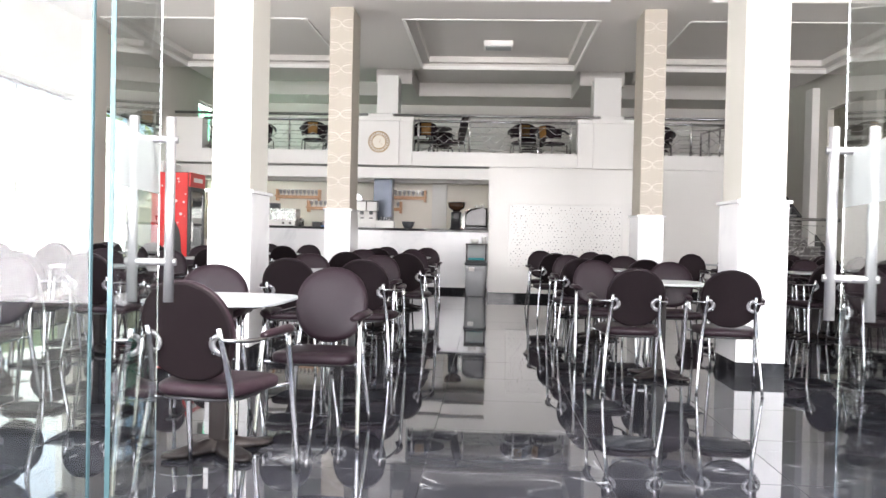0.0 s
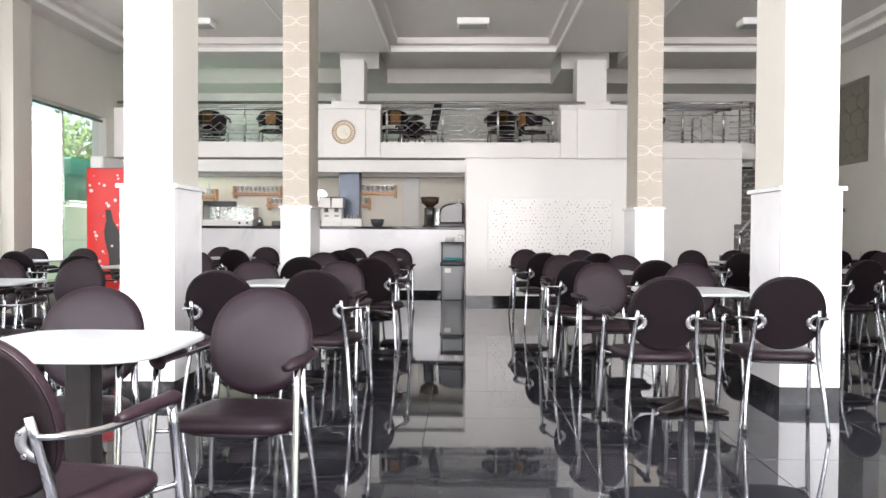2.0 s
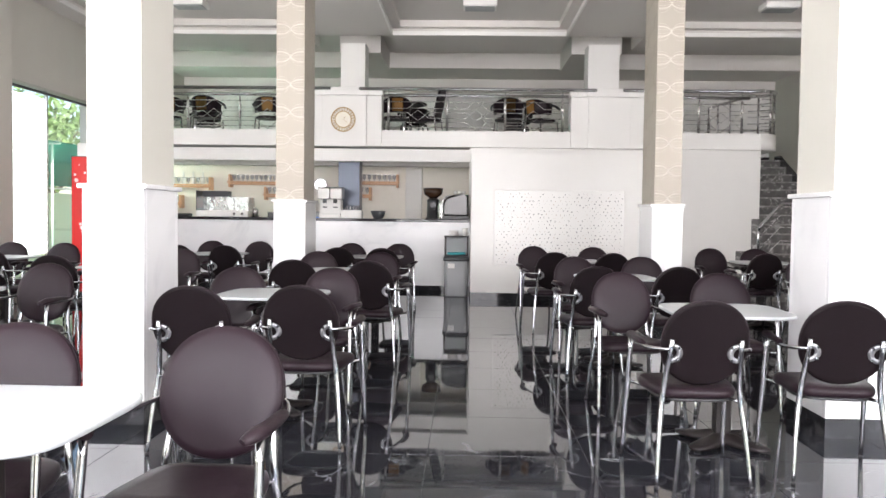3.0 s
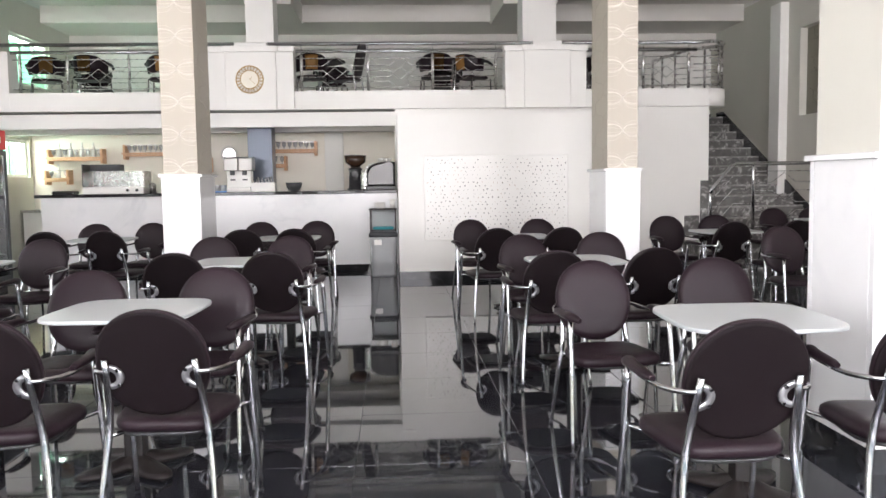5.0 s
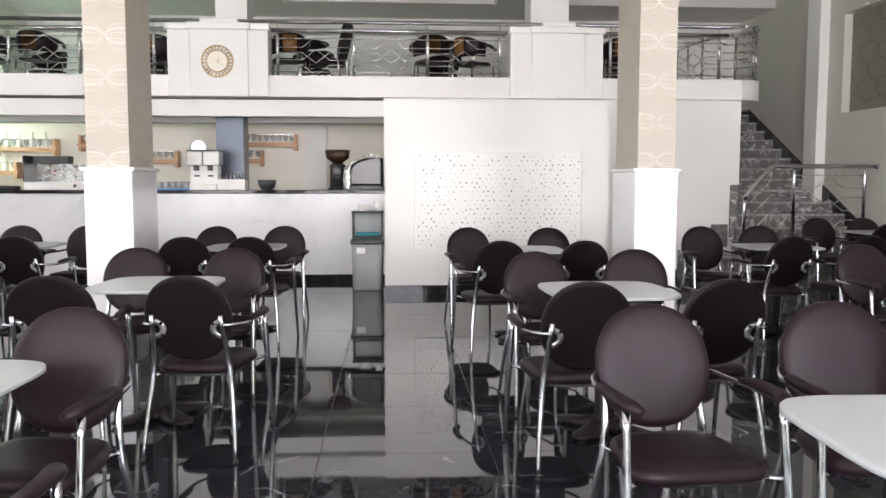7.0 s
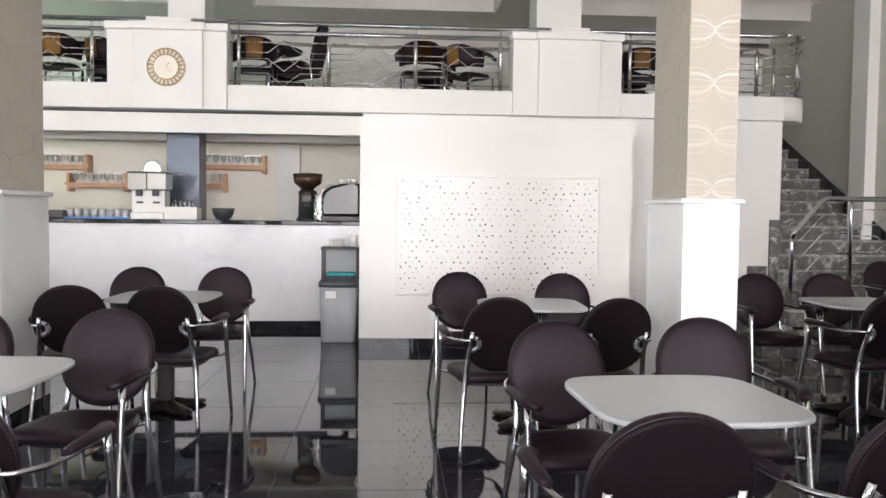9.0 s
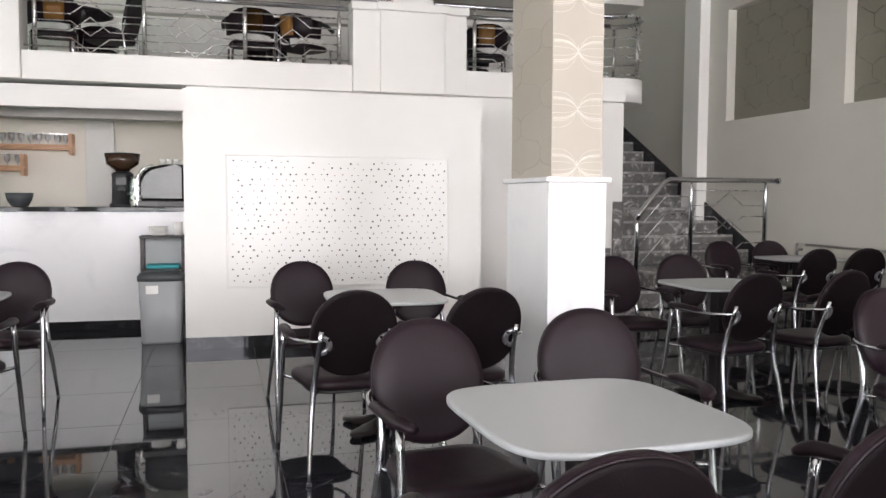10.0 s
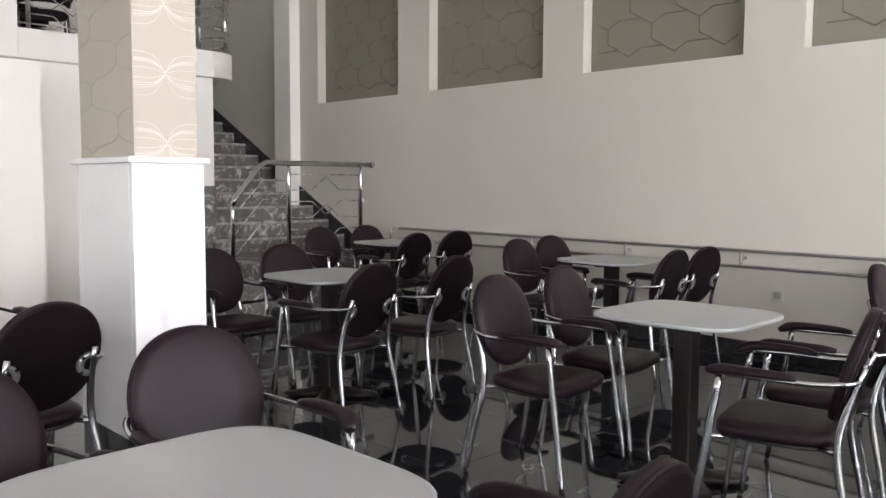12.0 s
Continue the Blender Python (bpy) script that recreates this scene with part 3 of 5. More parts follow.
        part("seat_stub", tube(bmesh.new(), [(s * 0.245, 0.203, 0.415), (s * 0.17, 0.13, 0.402)], 0.009, 6), M_CHROME, c)
        part("seat_stub", tube(bmesh.new(), [(s * 0.178, -0.196, 0.40), (s * 0.14, -0.13, 0.40)], 0.009, 6), M_CHROME, c)
    for ob in c.children_recursive:
        ob.data.transform(Matrix.Diagonal((1, 1, 0.957, 1)))
    return c


def table_model():
    t = thing("cafe_table", "white rounded square cafe table on a dark iron pedestal", "table", "cafe tables")
    part("tabletop", slab_outline(bmesh.new(), superellipse(0.315, 0.325, 4.6, 64), [(0.006, 0.732), (0.0, 0.735), (0.0, 0.746), (0.003, 0.7495), (0.012, 0.75)]), M_TABLE, t)
    part("pedestal", boxes((-0.042, 0.042, -0.042, 0.042, 0.06, 0.70), bevel=0.008), M_IRON, t)
    part("top_plate", boxes((-0.17, 0.17, -0.025, 0.025, 0.70, 0.7325), (-0.025, 0.025, -0.17, 0.17, 0.705, 0.7315)), M_IRON, t)
    bs = bmesh.new()
    prof = []
    n = 48
    for k in range(n):
        a = 2 * math.pi * k / n
        prof.append((a, 0.075 + 0.205 * abs(math.cos(2 * a)) ** 2.5))
    def ring(f, z, sink):
        return [bs.verts.new((f * r * math.cos(a + 0.785), f * r * math.sin(a + 0.785), z - sink * max(0, r - 0.1))) for a, r in prof]
    rs = [ring(1.0, 0.012, 0.0), ring(1.0, 0.030, 0.02), ring(0.8, 0.044, 0.06), ring(0.5, 0.055, 0.04), ring(0.35, 0.062, 0.0), ring(0.25, 0.07, 0.0)]
    for a, b in zip(rs, rs[1:]):
        for k in range(n):
            bs.faces.new((a[k], a[(k + 1) % n], b[(k + 1) % n], b[k])).smooth = True
    bs.faces.new(rs[0][::-1])
    bs.faces.new(rs[-1])
    foot = part("base", bs, M_IRON, t, "cast iron four-armed foot")
    for k in range(4):
        a = math.pi / 4 + k * math.pi / 2
        part("glide", lathe(bmesh.new(), [(0.018, 0.0), (0.018, 0.012)], 0.235 * math.cos(a), 0.235 * math.sin(a), 10), M_BLACK, foot)
    for ob in t.children_recursive:
        ob.data.transform(Matrix.Diagonal((1, 1, 0.966, 1)))
    return t


# table centres: the aisle runs between x = 0 and x = 1.4
TABLES = [(-0.575, 2.96), (-0.585, 6.04), (-0.50, 8.24), (-0.47, 10.72),
          (1.97, 5.48), (1.82, 7.88), (1.79, 10.36),
          (3.97, 10.53), (4.24, 8.37), (6.07, 10.03), (6.02, 12.36), (4.2, 5.6), (6.1, 7.4), (6.1, 4.9),
          (-2.6, 5.9), (-2.53, 8.4), (-2.4, 10.98), (-2.5, 3.2), (-4.3, 9.6), (-4.3, 7.0), (-4.3, 4.4)]
# seats round each table: x, y, turn from the table's centre; front pairs face the bar, back pairs face the door
SEATS = {0: [(0.14, -0.5, -9), (-0.25, 0.42, 184), (0.388, 0.4, 178)],
         1: [(-0.21, -0.7, 3), (0.34, -0.59, -4), (-0.37, 0.25, 176), (0.24, 0.28, 172)],
         2: [(-0.305, -0.45, 5), (0.35, -0.49, -5), (-0.34, 0.54, 183), (0.23, 0.5, 174)],
         3: [(-0.39, -0.4, 8), (0.16, -0.4, -6), (-0.39, 0.51, 180), (0.2, 0.55, 176)],
         4: [(-0.32, -0.51, 2), (0.36, -0.44, -7), (-0.34, 0.79, 184), (0.29, 0.82, 176)],
         5: [(-0.27, -0.43, 4), (0.33, -0.37, 8), (-0.198, 0.52, 187), (0.4, 0.63, 178)],
         6: [(-0.31, -0.54, 6), (0.26, -0.57, 12), (-0.33, 0.61, 186), (0.36, 0.53, 180)],
         7: [(-0.21, -0.37, 8), (0.43, -0.31, 8), (-0.35, 0.5, 182), (0.2, 0.56, 176)],
         8: [(-0.225, -0.52, 14), (0.345, -0.43, 14), (-0.345, 0.48, 186), (0.22, 0.55, 188)],
         9: [(-0.28, -0.41, 3), (0.15, -0.4, -3), (-0.28, 0.38, 182), (0.22, 0.49, 178)],
         10: [(-0.31, -0.36, 3), (0.19, -0.36, -3), (-0.38, 0.38, 182), (0.13, 0.37, 177)]}
USUAL = [(-0.29, -0.45, 3), (0.29, -0.46, -4), (-0.30, 0.49, 183), (0.29, 0.49, 177)]
chair0, table0 = chair_model(), table_model()
rng = random.Random(4)
first = True
for i, (tx, ty) in enumerate(TABLES):
    m = pose(tx, ty, 0, 0, 0, rng.uniform(-3, 3))
    if first:
        table0.matrix_basis = m
    else:
        copy_thing(table0, m)
    for sx, sy, turn in SEATS.get(i, USUAL):
        cm = pose(tx + sx, ty + sy, 0, 0, 0, turn + rng.uniform(-1.5, 1.5))
        if first:
            chair0.matrix_basis = cm
            first = False
        else:
            copy_thing(chair0, cm)


# ---- bar ----
CT = 1.152
ctr = thing("bar_counter", "long white marble bar counter with a black stone top", "counter")
part("body", boxes((-4.35, 0.655, 14.24, 14.7, 0.085, CT - 0.045)), M_MARBLE, ctr, "white marble front")
part("plinth", boxes((-4.33, 0.65, 14.27, 14.68, 0.0, 0.085)), M_BLACK_STONE, ctr, "black stone plinth")
part("worktop", boxes((-4.42, 0.658, 14.19, 14.76, CT - 0.045, CT), bevel=0.006), M_BLACK_STONE, ctr, "black stone worktop")
back = thing("back_counter", "low steel work counter behind the bar", "counter")
part("worktop", boxes((-5.28, 0.6, 15.7, 16.29, 0.86, 0.9), bevel=0.004), M_STEEL, back)
part("body", boxes((-5.26, 0.58, 15.75, 16.29, 0.0, 0.86)), M_WHITE, back)

duct = thing("duct", "brushed steel exhaust duct rising to the bar ceiling", "duct")
part("duct_front", boxes((-1.56, -1.20, 14.87, 14.90, 0.9, 2.209), bevel=0.003), M_DUCT, duct)
part("duct_body", boxes((-1.555, -1.205, 14.901, 15.25, 0.0, 2.209)), M_DUCT, duct)
structure("trim_bar", boxes((XL, 0.64, 14.78, 14.82, 2.17, 2.209)), M_MOULD, "white strip on the bar ceiling", "trim")

# drinks dispenser
d = thing("drinks_dispenser", "white twin drinks dispenser with two clear tanks", "drinks dispenser", at=pose(-1.60, 14.36, CT))
part("body", boxes((-0.17, 0.17, -0.12, 0.16, 0.0, 0.07), (-0.17, 0.17, -0.06, 0.16, 0.07, 0.30), bevel=0.008), M_WHITE, d)
for s in (-1, 1):
    tk = part("tank", boxes((s * 0.102 - 0.098, s * 0.102 + 0.098, -0.12, 0.15, 0.305, 0.48), bevel=0.012), M_TANK, d, "clear plastic tank")
    part("lid", boxes((s * 0.102 - 0.1, s * 0.102 + 0.1, -0.122, 0.155, 0.481, 0.497), bevel=0.004), M_GREY_DARK, d)
    part("tap", boxes((s * 0.085 - 0.03, s * 0.085 + 0.03, -0.12, -0.062, 0.24, 0.304), bevel=0.008), M_GREY_DARK, d)
    part("drip_slot", boxes((s * 0.085 - 0.035, s * 0.085 + 0.035, -0.066, -0.059, 0.165, 0.185)), M_BLACK, d)

# plate rack with cutlery
d = thing("cutlery_tray", "white slatted tray full of cutlery on the bar", "tray", at=pose(-1.255, 14.36, CT))
for k in range(5):
    part("slat", boxes((-0.17, 0.17, -0.12, -0.108, 0.01 + k * 0.026, 0.028 + k * 0.026)), M_WHITE, d)
part("body", boxes((-0.165, 0.165, -0.106, 0.12, 0.0, 0.12)), M_WHITE, d)
rc = random.Random(9)
for k in range(14):
    x = -0.14 + k * 0.02
    part("spoon", tube(bmesh.new(), [(x, rc.uniform(-0.05, 0.05), 0.11), (x + rc.uniform(-0.03, 0.03), rc.uniform(-0.06, 0.06), 0.15 + rc.uniform(0, 0.06))], [0.004, 0.009], 5), M_STEEL, d)

bowl = solid("bowl", lathe(bmesh.new(), [(0.055, 0.0), (0.075, 0.01), (0.105, 0.06), (0.12, 0.125), (0.112, 0.125), (0.095, 0.06), (0.06, 0.02)]), M_GREY_DARK, "dark grey stoneware bowl on the bar", "bowl", at=pose(-0.825, 14.31, CT))


def tumbler(m, r=0.032, h=0.10):
    return solid("drinking_glass", lathe(bmesh.new(), [(r * 0.8, 0.0), (r, h), (r - 0.003, h), (r * 0.75, 0.008)], seg=12), M_DRINK, "clear drinking glass standing upside down in a row", "glass", "", "glasses on the bar", m)


tray = solid("glass_tray", boxes((-0.33, 0.33, -0.11, 0.11, 0.0, 0.018), bevel=0.005), mat("blue_plastic", (0.10, 0.28, 0.65), 0.4, var=0.1), "blue plastic tray under the glasses", "tray", at=pose(-2.10, 14.31, CT))
g0 = tumbler(pose(-2.38, 14.26, CT + 0.018), 0.036, 0.085)
for k in range(1, 16):
    copy_thing(g0, pose(-2.38 + (k % 8) * 0.08, 14.26 + (k // 8) * 0.085, CT + 0.018))
solid("black_box", boxes((-0.08, 0.08, -0.09, 0.09, 0.0, 0.085), bevel=0.008), M_BLACK, "small black box on the bar beside the glasses", "box", at=pose(-2.52, 14.31, CT))

# coffee grinder
d = thing("coffee_grinder", "black coffee grinder with a brown bean hopper", "coffee grinder", at=pose(0.06, 14.31, CT))
part("body", lathe(bmesh.new(), [(0.12, 0.0), (0.12, 0.025), (0.10, 0.035), (0.095, 0.27), (0.10, 0.31), (0.06, 0.335)], 0, 0.02), M_BLACK, d)
part("hopper", lathe(bmesh.new(), [(0.06, 0.335), (0.09, 0.36), (0.145, 0.40), (0.158, 0.49), (0.150, 0.49), (0.07, 0.37)], 0, 0.02, 16), mat("brown_hopper", (0.045, 0.022, 0.012), 0.15, var=0.2), d, "translucent brown bean hopper")
part("lid", lathe(bmesh.new(), [(0.160, 0.491), (0.160, 0.50), (0.02, 0.51)], 0, 0.02, 16), M_BLACK, d)
part("fork", boxes((-0.03, 0.03, -0.14, -0.06, 0.15, 0.17), (-0.05, 0.05, -0.10, -0.05, 0.20, 0.27), bevel=0.006), M_BLACK, d)
d = solid("milk_jug", lathe(bmesh.new(), [(0.068, 0.0), (0.070, 0.02), (0.066, 0.20), (0.058, 0.25), (0.062, 0.28), (0.057, 0.28), (0.05, 0.03)], 0, 0, 20), M_STEEL, "tall polished steel jug beside the grinder", "jug", at=pose(0.20, 14.19, CT))
# espresso machine
d = thing("espresso_machine", "black espresso machine with a rounded hood and steel sides", "coffee machine", at=pose(0.425, 14.33, CT))
hood = [(-0.20, 0.05), (-0.215, 0.14), (-0.21, 0.24), (-0.17, 0.32), (-0.10, 0.37), (0.0, 0.395), (0.12, 0.40), (0.205, 0.395), (0.205, 0.05)]
bm = bmesh.new()
va = [bm.verts.new((x, -0.22, z)) for x, z in hood]
vb = [bm.verts.new((x, 0.22, z)) for x, z in hood]
bm.faces.new(va[::-1])
bm.faces.new(vb)
for k in range(len(hood)):
    bm.faces.new((va[k], va[(k + 1) % len(hood)], vb[(k + 1) % len(hood)], vb[k])).smooth = True
bmesh.ops.bevel(bm, geom=[e for e in bm.edges if abs(e.verts[0].co.y - e.verts[1].co.y) < 0.01], offset=0.03, segments=3, affect="EDGES")
part("hood", bm, M_GLOSS, d)
part("side_band", tube(bmesh.new(), spline([(-0.235, -0.20, 0.06), (-0.235, -0.20, 0.22), (-0.17, -0.20, 0.345), (-0.08, -0.20, 0.385)], 4), 0.014, 8), M_STEEL, d, "curved steel band")
part("drip_tray", boxes((-0.21, 0.21, -0.25, 0.24, 0.0, 0.06), bevel=0.008), M_BLACK, d)
for y in (-0.10, 0.08):
    head = part("group_head", lathe(bmesh.new(), [(0.03, 0.12), (0.035, 0.15), (0.035, 0.19)], -0.225, y, 12), M_CHROME, d)
    part("handle", tube(bmesh.new(), [(-0.23, y, 0.13), (-0.31, y - 0.03, 0.12)], 0.012, 8), M_BLACK, head)
cup0 = None
for k in range(3):
    m = pose(0.42 + k * 0.066, 14.36, CT + 0.402)
    if cup0 is None:
        cup0 = solid("coffee_cup", lathe(bmesh.new(), [(0.02, 0.0), (0.03, 0.03), (0.033, 0.055), (0.03, 0.055), (0.02, 0.01)], seg=12), M_WHITE, "small white cup on top of the coffee machine", "cup", "", "cups on the machine", m)
    else:
        copy_thing(cup0, m)

# heated display case
d = thing("display_case", "glass food display case with a white base", "display case", at=pose(-3.33, 14.39, CT))
part("base", boxes((-0.42, 0.42, -0.2, 0.2, 0.0, 0.10), bevel=0.01), M_WHITE, d)
for x in (0.2, 0.33):
    part("knob", tube(bmesh.new(), [(x, -0.2, 0.05), (x, -0.225, 0.05)], 0.02, 12), M_BLACK, d)
gl = part("glass_front", boxes((-0.41, 0.41, -0.19, -0.184, 0.11, 0.31)), M_GLASS, d)
gl.visible_shadow = False
gl = part("glass_top", boxes((-0.41, 0.41, -0.19, 0.12, 0.312, 0.318)), M_GLASS, d)
gl.visible_shadow = False
part("end_panel", boxes((-0.425, -0.41, -0.19, 0.2, 0.1, 0.42), bevel=0.003), M_BLACK, d)
part("end_panel", boxes((0.41, 0.425, -0.19, 0.2, 0.1, 0.32), bevel=0.003), M_STEEL, d)
part("back_panel", boxes((-0.41, 0.41, 0.185, 0.2, 0.1, 0.32)), M_STEEL, d)
part("control_box", boxes((-0.38, 0.05, 0.0, 0.18, 0.325, 0.42), bevel=0.008), M_GREY_DARK, d)
solid("steel_pot", lathe(bmesh.new(), [(0.05, 0.0), (0.05, 0.12), (0.03, 0.14), (0.008, 0.16)], seg=16), M_STEEL, "small lidded steel pot on the bar", "pot", at=pose(-2.82, 14.31, CT))
solid("folded_cloth", boxes((-0.16, 0.16, -0.1, 0.1, 0.0, 0.05), bevel=0.02), M_BLACK, "dark folded cloth on the end of the bar", "cloth", at=pose(-4.05, 14.36, CT))


def wall_shelf(x, z, w, glasses, tall):
    s = thing("wall_shelf", "warm wooden wall shelf holding a row of glasses", "shelf", "bar shelves", at=pose(x, 16.29, z))
    part("board", boxes((-w / 2, w / 2, -0.2, 0, 0.0, 0.028), bevel=0.004), M_WOOD, s)
    part("rail", boxes((-w / 2 - 0.04, w / 2 + 0.04, -0.205, -0.19, 0.03, 0.06), bevel=0.003), M_WOOD, s)
    for q in (-1, 1):
        part("bracket", boxes((q * w / 2 - 0.02, q * w / 2 + 0.02, -0.2, 0, -0.05, 0.19), bevel=0.006), M_WOOD, s)
    part("top_rail", boxes((-w / 2 + 0.022, w / 2 - 0.022, -0.19, -0.178, 0.172, 0.184)), M_STEEL, s)
    for k in range(glasses):
        m = pose(x - w / 2 + 0.06 + k * (w - 0.12) / max(1, glasses - 1), 16.19, z + 0.029)
        copy_thing(wg0, m) if k % 2 == 0 or not tall else copy_thing(wg1, m)


wg0 = solid("stemmed_glass", lathe(bmesh.new(), [(0.03, 0.0), (0.005, 0.006), (0.005, 0.06), (0.03, 0.09), (0.035, 0.15), (0.033, 0.15), (0.025, 0.09)], seg=12), M_DRINK, "clear stemmed glass on the bar shelf", "glass", "", "glasses on the shelves", pose(-3.9, 16.0, 0.9))
wg1 = solid("drink_bottle", lathe(bmesh.new(), [(0.035, 0.0), (0.036, 0.15), (0.015, 0.2), (0.014, 0.26), (0.016, 0.265)], seg=12), M_WHITE, "slim pale syrup bottle", "bottle", "", "bottles behind the bar", pose(-3.6, 16.0, 0.9))
wall_shelf(-1.10, 1.765, 0.86, 9, False)
wall_shelf(-3.32, 1.74, 0.88, 10, False)
wall_shelf(-2.75, 1.515, 0.70, 7, False)
wall_shelf(-1.45, 1.525, 0.56, 5, False)
wall_shelf(-4.55, 1.68, 0.85, 9, True)
wall_shelf(-4.85, 1.345, 0.35, 3, True)
solid("round_mirror", lathe(bmesh.new(), [(0.11, 0.0), (0.11, 0.01), (0.105, 0.012)], seg=32), M_CHROME, "round wall mirror in a white rim behind the bar", "mirror", at=pose(-2.11, 16.28, 1.76, 90, 0, 0))
part("rim", tube(bmesh.new(), [(0.118 * math.cos(q * math.pi / 16), 0.118 * math.sin(q * math.pi / 16), 0.008) for q in range(32)], 0.016, 8, closed=True), M_WHITE, bpy.data.objects["round_mirror"], "white rim")
solid("wall_ledge", boxes((-0.3, 0.0, -0.14, 0, 0, 2.2), bevel=0.004), M_WHITE, "white boxed pier on the bar wall", "pier", "structure", at=pose(-0.22, 16.29, 0))
sc = thing("security_camera", "small white dome security camera under the bar ceiling", "camera", at=pose(-4.55, 14.9, 2.21))
part("mount", lathe(bmesh.new(), [(0.04, -0.02), (0.04, 0.0)], seg=12), M_WHITE, sc)
part("lens_body", tube(bmesh.new(), [(0, 0, -0.02), (0.03, -0.08, -0.06)], 0.03, 10), M_WHITE, sc)

# stand, plates and bin beside the white box
d = thing("side_stand", "dark framed narrow stand with a teal cloth on its shelf", "stand", at=pose(0.452, 13.72, 0))
for x in (-0.17, 0.17):
    for y in (-0.13, 0.13):
        part("leg", boxes((x - 0.012, x + 0.012, y - 0.012, y + 0.012, 0, 0.885)), M_IRON, d)
part("top", boxes((-0.19, 0.19, -0.15, 0.15, 0.885, 0.905), bevel=0.004), M_IRON, d)
part("shelf", boxes((-0.157, 0.157, -0.12, 0.12, 0.60, 0.615)), M_IRON, d)
part("back_panel", boxes((-0.157, 0.157, 0.11, 0.12, 0.615, 0.885)), M_FROST, d)
solid("teal_cloth", boxes((-0.14, 0.14, -0.1, 0.09, 0, 0.035), bevel=0.012), M_TEAL, "folded teal cloth on the stand shelf", "cloth", at=pose(0.452, 13.72, 0.616))
p0 = None
for k in range(5):
    m = pose(0.41 + 0.004 * (k % 2), 13.70, 0.906 + k * 0.016)
    if p0 is None:
        p0 = solid("saucer", lathe(bmesh.new(), [(0.04, 0.0), (0.07, 0.006), (0.085, 0.015), (0.08, 0.015), (0.04, 0.004)], seg=20), M_WHITE, "white saucer in a small stack", "saucer", "", "stack of saucers", m)
    else:
        copy_thing(p0, m)
solid("paper_cup", lathe(bmesh.new(), [(0.03, 0), (0.042, 0.12), (0.04, 0.12), (0.028, 0.005)], seg=14), M_WHITE, "white paper cup on the stand", "cup", at=pose(0.58, 13.72, 0.906))
d = thing("waste_bin", "grey plastic push-top waste bin with a dark lid", "bin", at=pose(0.452, 13.43, 0))
part("body", slab_outline(bmesh.new(), superellipse(0.185, 0.125, 5, 32), [(0.03, 0.0), (0.022, 0.02), (0.0, 0.53), (0.006, 0.535)]), M_GREY_PLASTIC, d)
part("lid", slab_outline(bmesh.new(), superellipse(0.195, 0.135, 5, 32), [(0.0, 0.535), (0.0, 0.575), (0.02, 0.60), (0.06, 0.61)]), M_GREY_DARK, d, "dark grey swing lid")
part("sticker", boxes((-0.12, -0.02, -0.128, -0.1225, 0.43, 0.50)), M_WHITE, d)

# mosaic panel on the white box
d = thing("mosaic_panel", "white framed panel scattered with small dark square mosaic chips", "wall panel")
part("board", boxes((1.005, 2.86, 12.96, 12.973, 0.515, 1.585)), mat("panel_white", (0.78, 0.77, 0.74), 0.35, var=0.02, scale=3), d)
for x0, x1, z0, z1 in ((0.99, 2.875, 1.586, 1.6), (0.99, 2.875, 0.5, 0.514), (0.99, 1.004, 0.515, 1.585), (2.861, 2.875, 0.515, 1.585)):
    part("frame", boxes((x0, x1, 12.95, 12.973, z0, z1), bevel=0.003), M_WHITE, d)
rd = random.Random(21)
CHIPS = [mat("chip_black", (0.05, 0.04, 0.04), 0.3, var=0.2), mat("chip_grey", (0.17, 0.15, 0.14), 0.3, var=0.2), mat("chip_rust", (0.30, 0.16, 0.09), 0.3, var=0.2)]
vs, fs, mi = [], [], []
for j in range(21):
    for i in range(28):
        if rd.random() < 0.12:
            continue
        x = 1.03 + (i + (0.75 if j % 2 else 0.25)) * 1.81 / 28 + rd.uniform(-0.012, 0.012)
        z = 0.535 + (j + 0.5) * 1.03 / 21 + rd.uniform(-0.01, 0.01)
        tone = rd.choice((0, 0, 1, 1, 2))
        r, a = (rd.uniform(0.008, 0.0105) if tone == 0 else rd.uniform(0.0045, 0.007)), rd.uniform(0, 1.5)
        n = len(vs)
        for y in (12.9596, 12.957):
            vs += [(x + r * math.cos(a + q * math.pi / 2), y, z + r * math.sin(a + q * math.pi / 2)) for q in range(4)]
        fs.append((n + 4, n + 5, n + 6, n + 7))
        fs += [(n + q, n + (q + 1) % 4, n + 4 + (q + 1) % 4, n + 4 + q) for q in range(4)]
        mi += [tone] * 5
me = bpy.data.meshes.new("mosaic_chip")
me.from_pydata(vs, [], fs)
for m in CHIPS:
    me.materials.append(m)
me.polygons.foreach_set("material_index", mi)
ob = new("mosaic_chip", me)
ob.parent = d
ob["kind"] = "stuff"
ob["label"] = "small dark mosaic chips"

# clock on the parapet block
ck = thing("wall_clock", "round wall clock with a gilt openwork rim", "clock", at=pose(-1.385, PARY - 0.092, 2.727, 90, 0, 0))
part("dial", lathe(bmesh.new(), [(0.125, 0.0), (0.125, 0.018), (0.12, 0.02)], seg=40), M_CREAM, ck)
for k in range(24):
    a = 2 * math.pi * k / 24
    part("rim_loop", tube(bmesh.new(), [(0.157 * math.cos(a) + 0.029 * math.cos(b), 0.157 * math.sin(a) + 0.029 * math.sin(b), 0.015) for b in [q * math.pi / 5 for q in range(10)]], 0.0042, 5, closed=True), M_GOLD, ck)
for r in (0.125, 0.19):
    part("rim", tube(bmesh.new(), [(r * math.cos(q * math.pi / 20), r * math.sin(q * math.pi / 20), 0.014) for q in range(40)], 0.007, 6, closed=True), M_GOLD, ck)
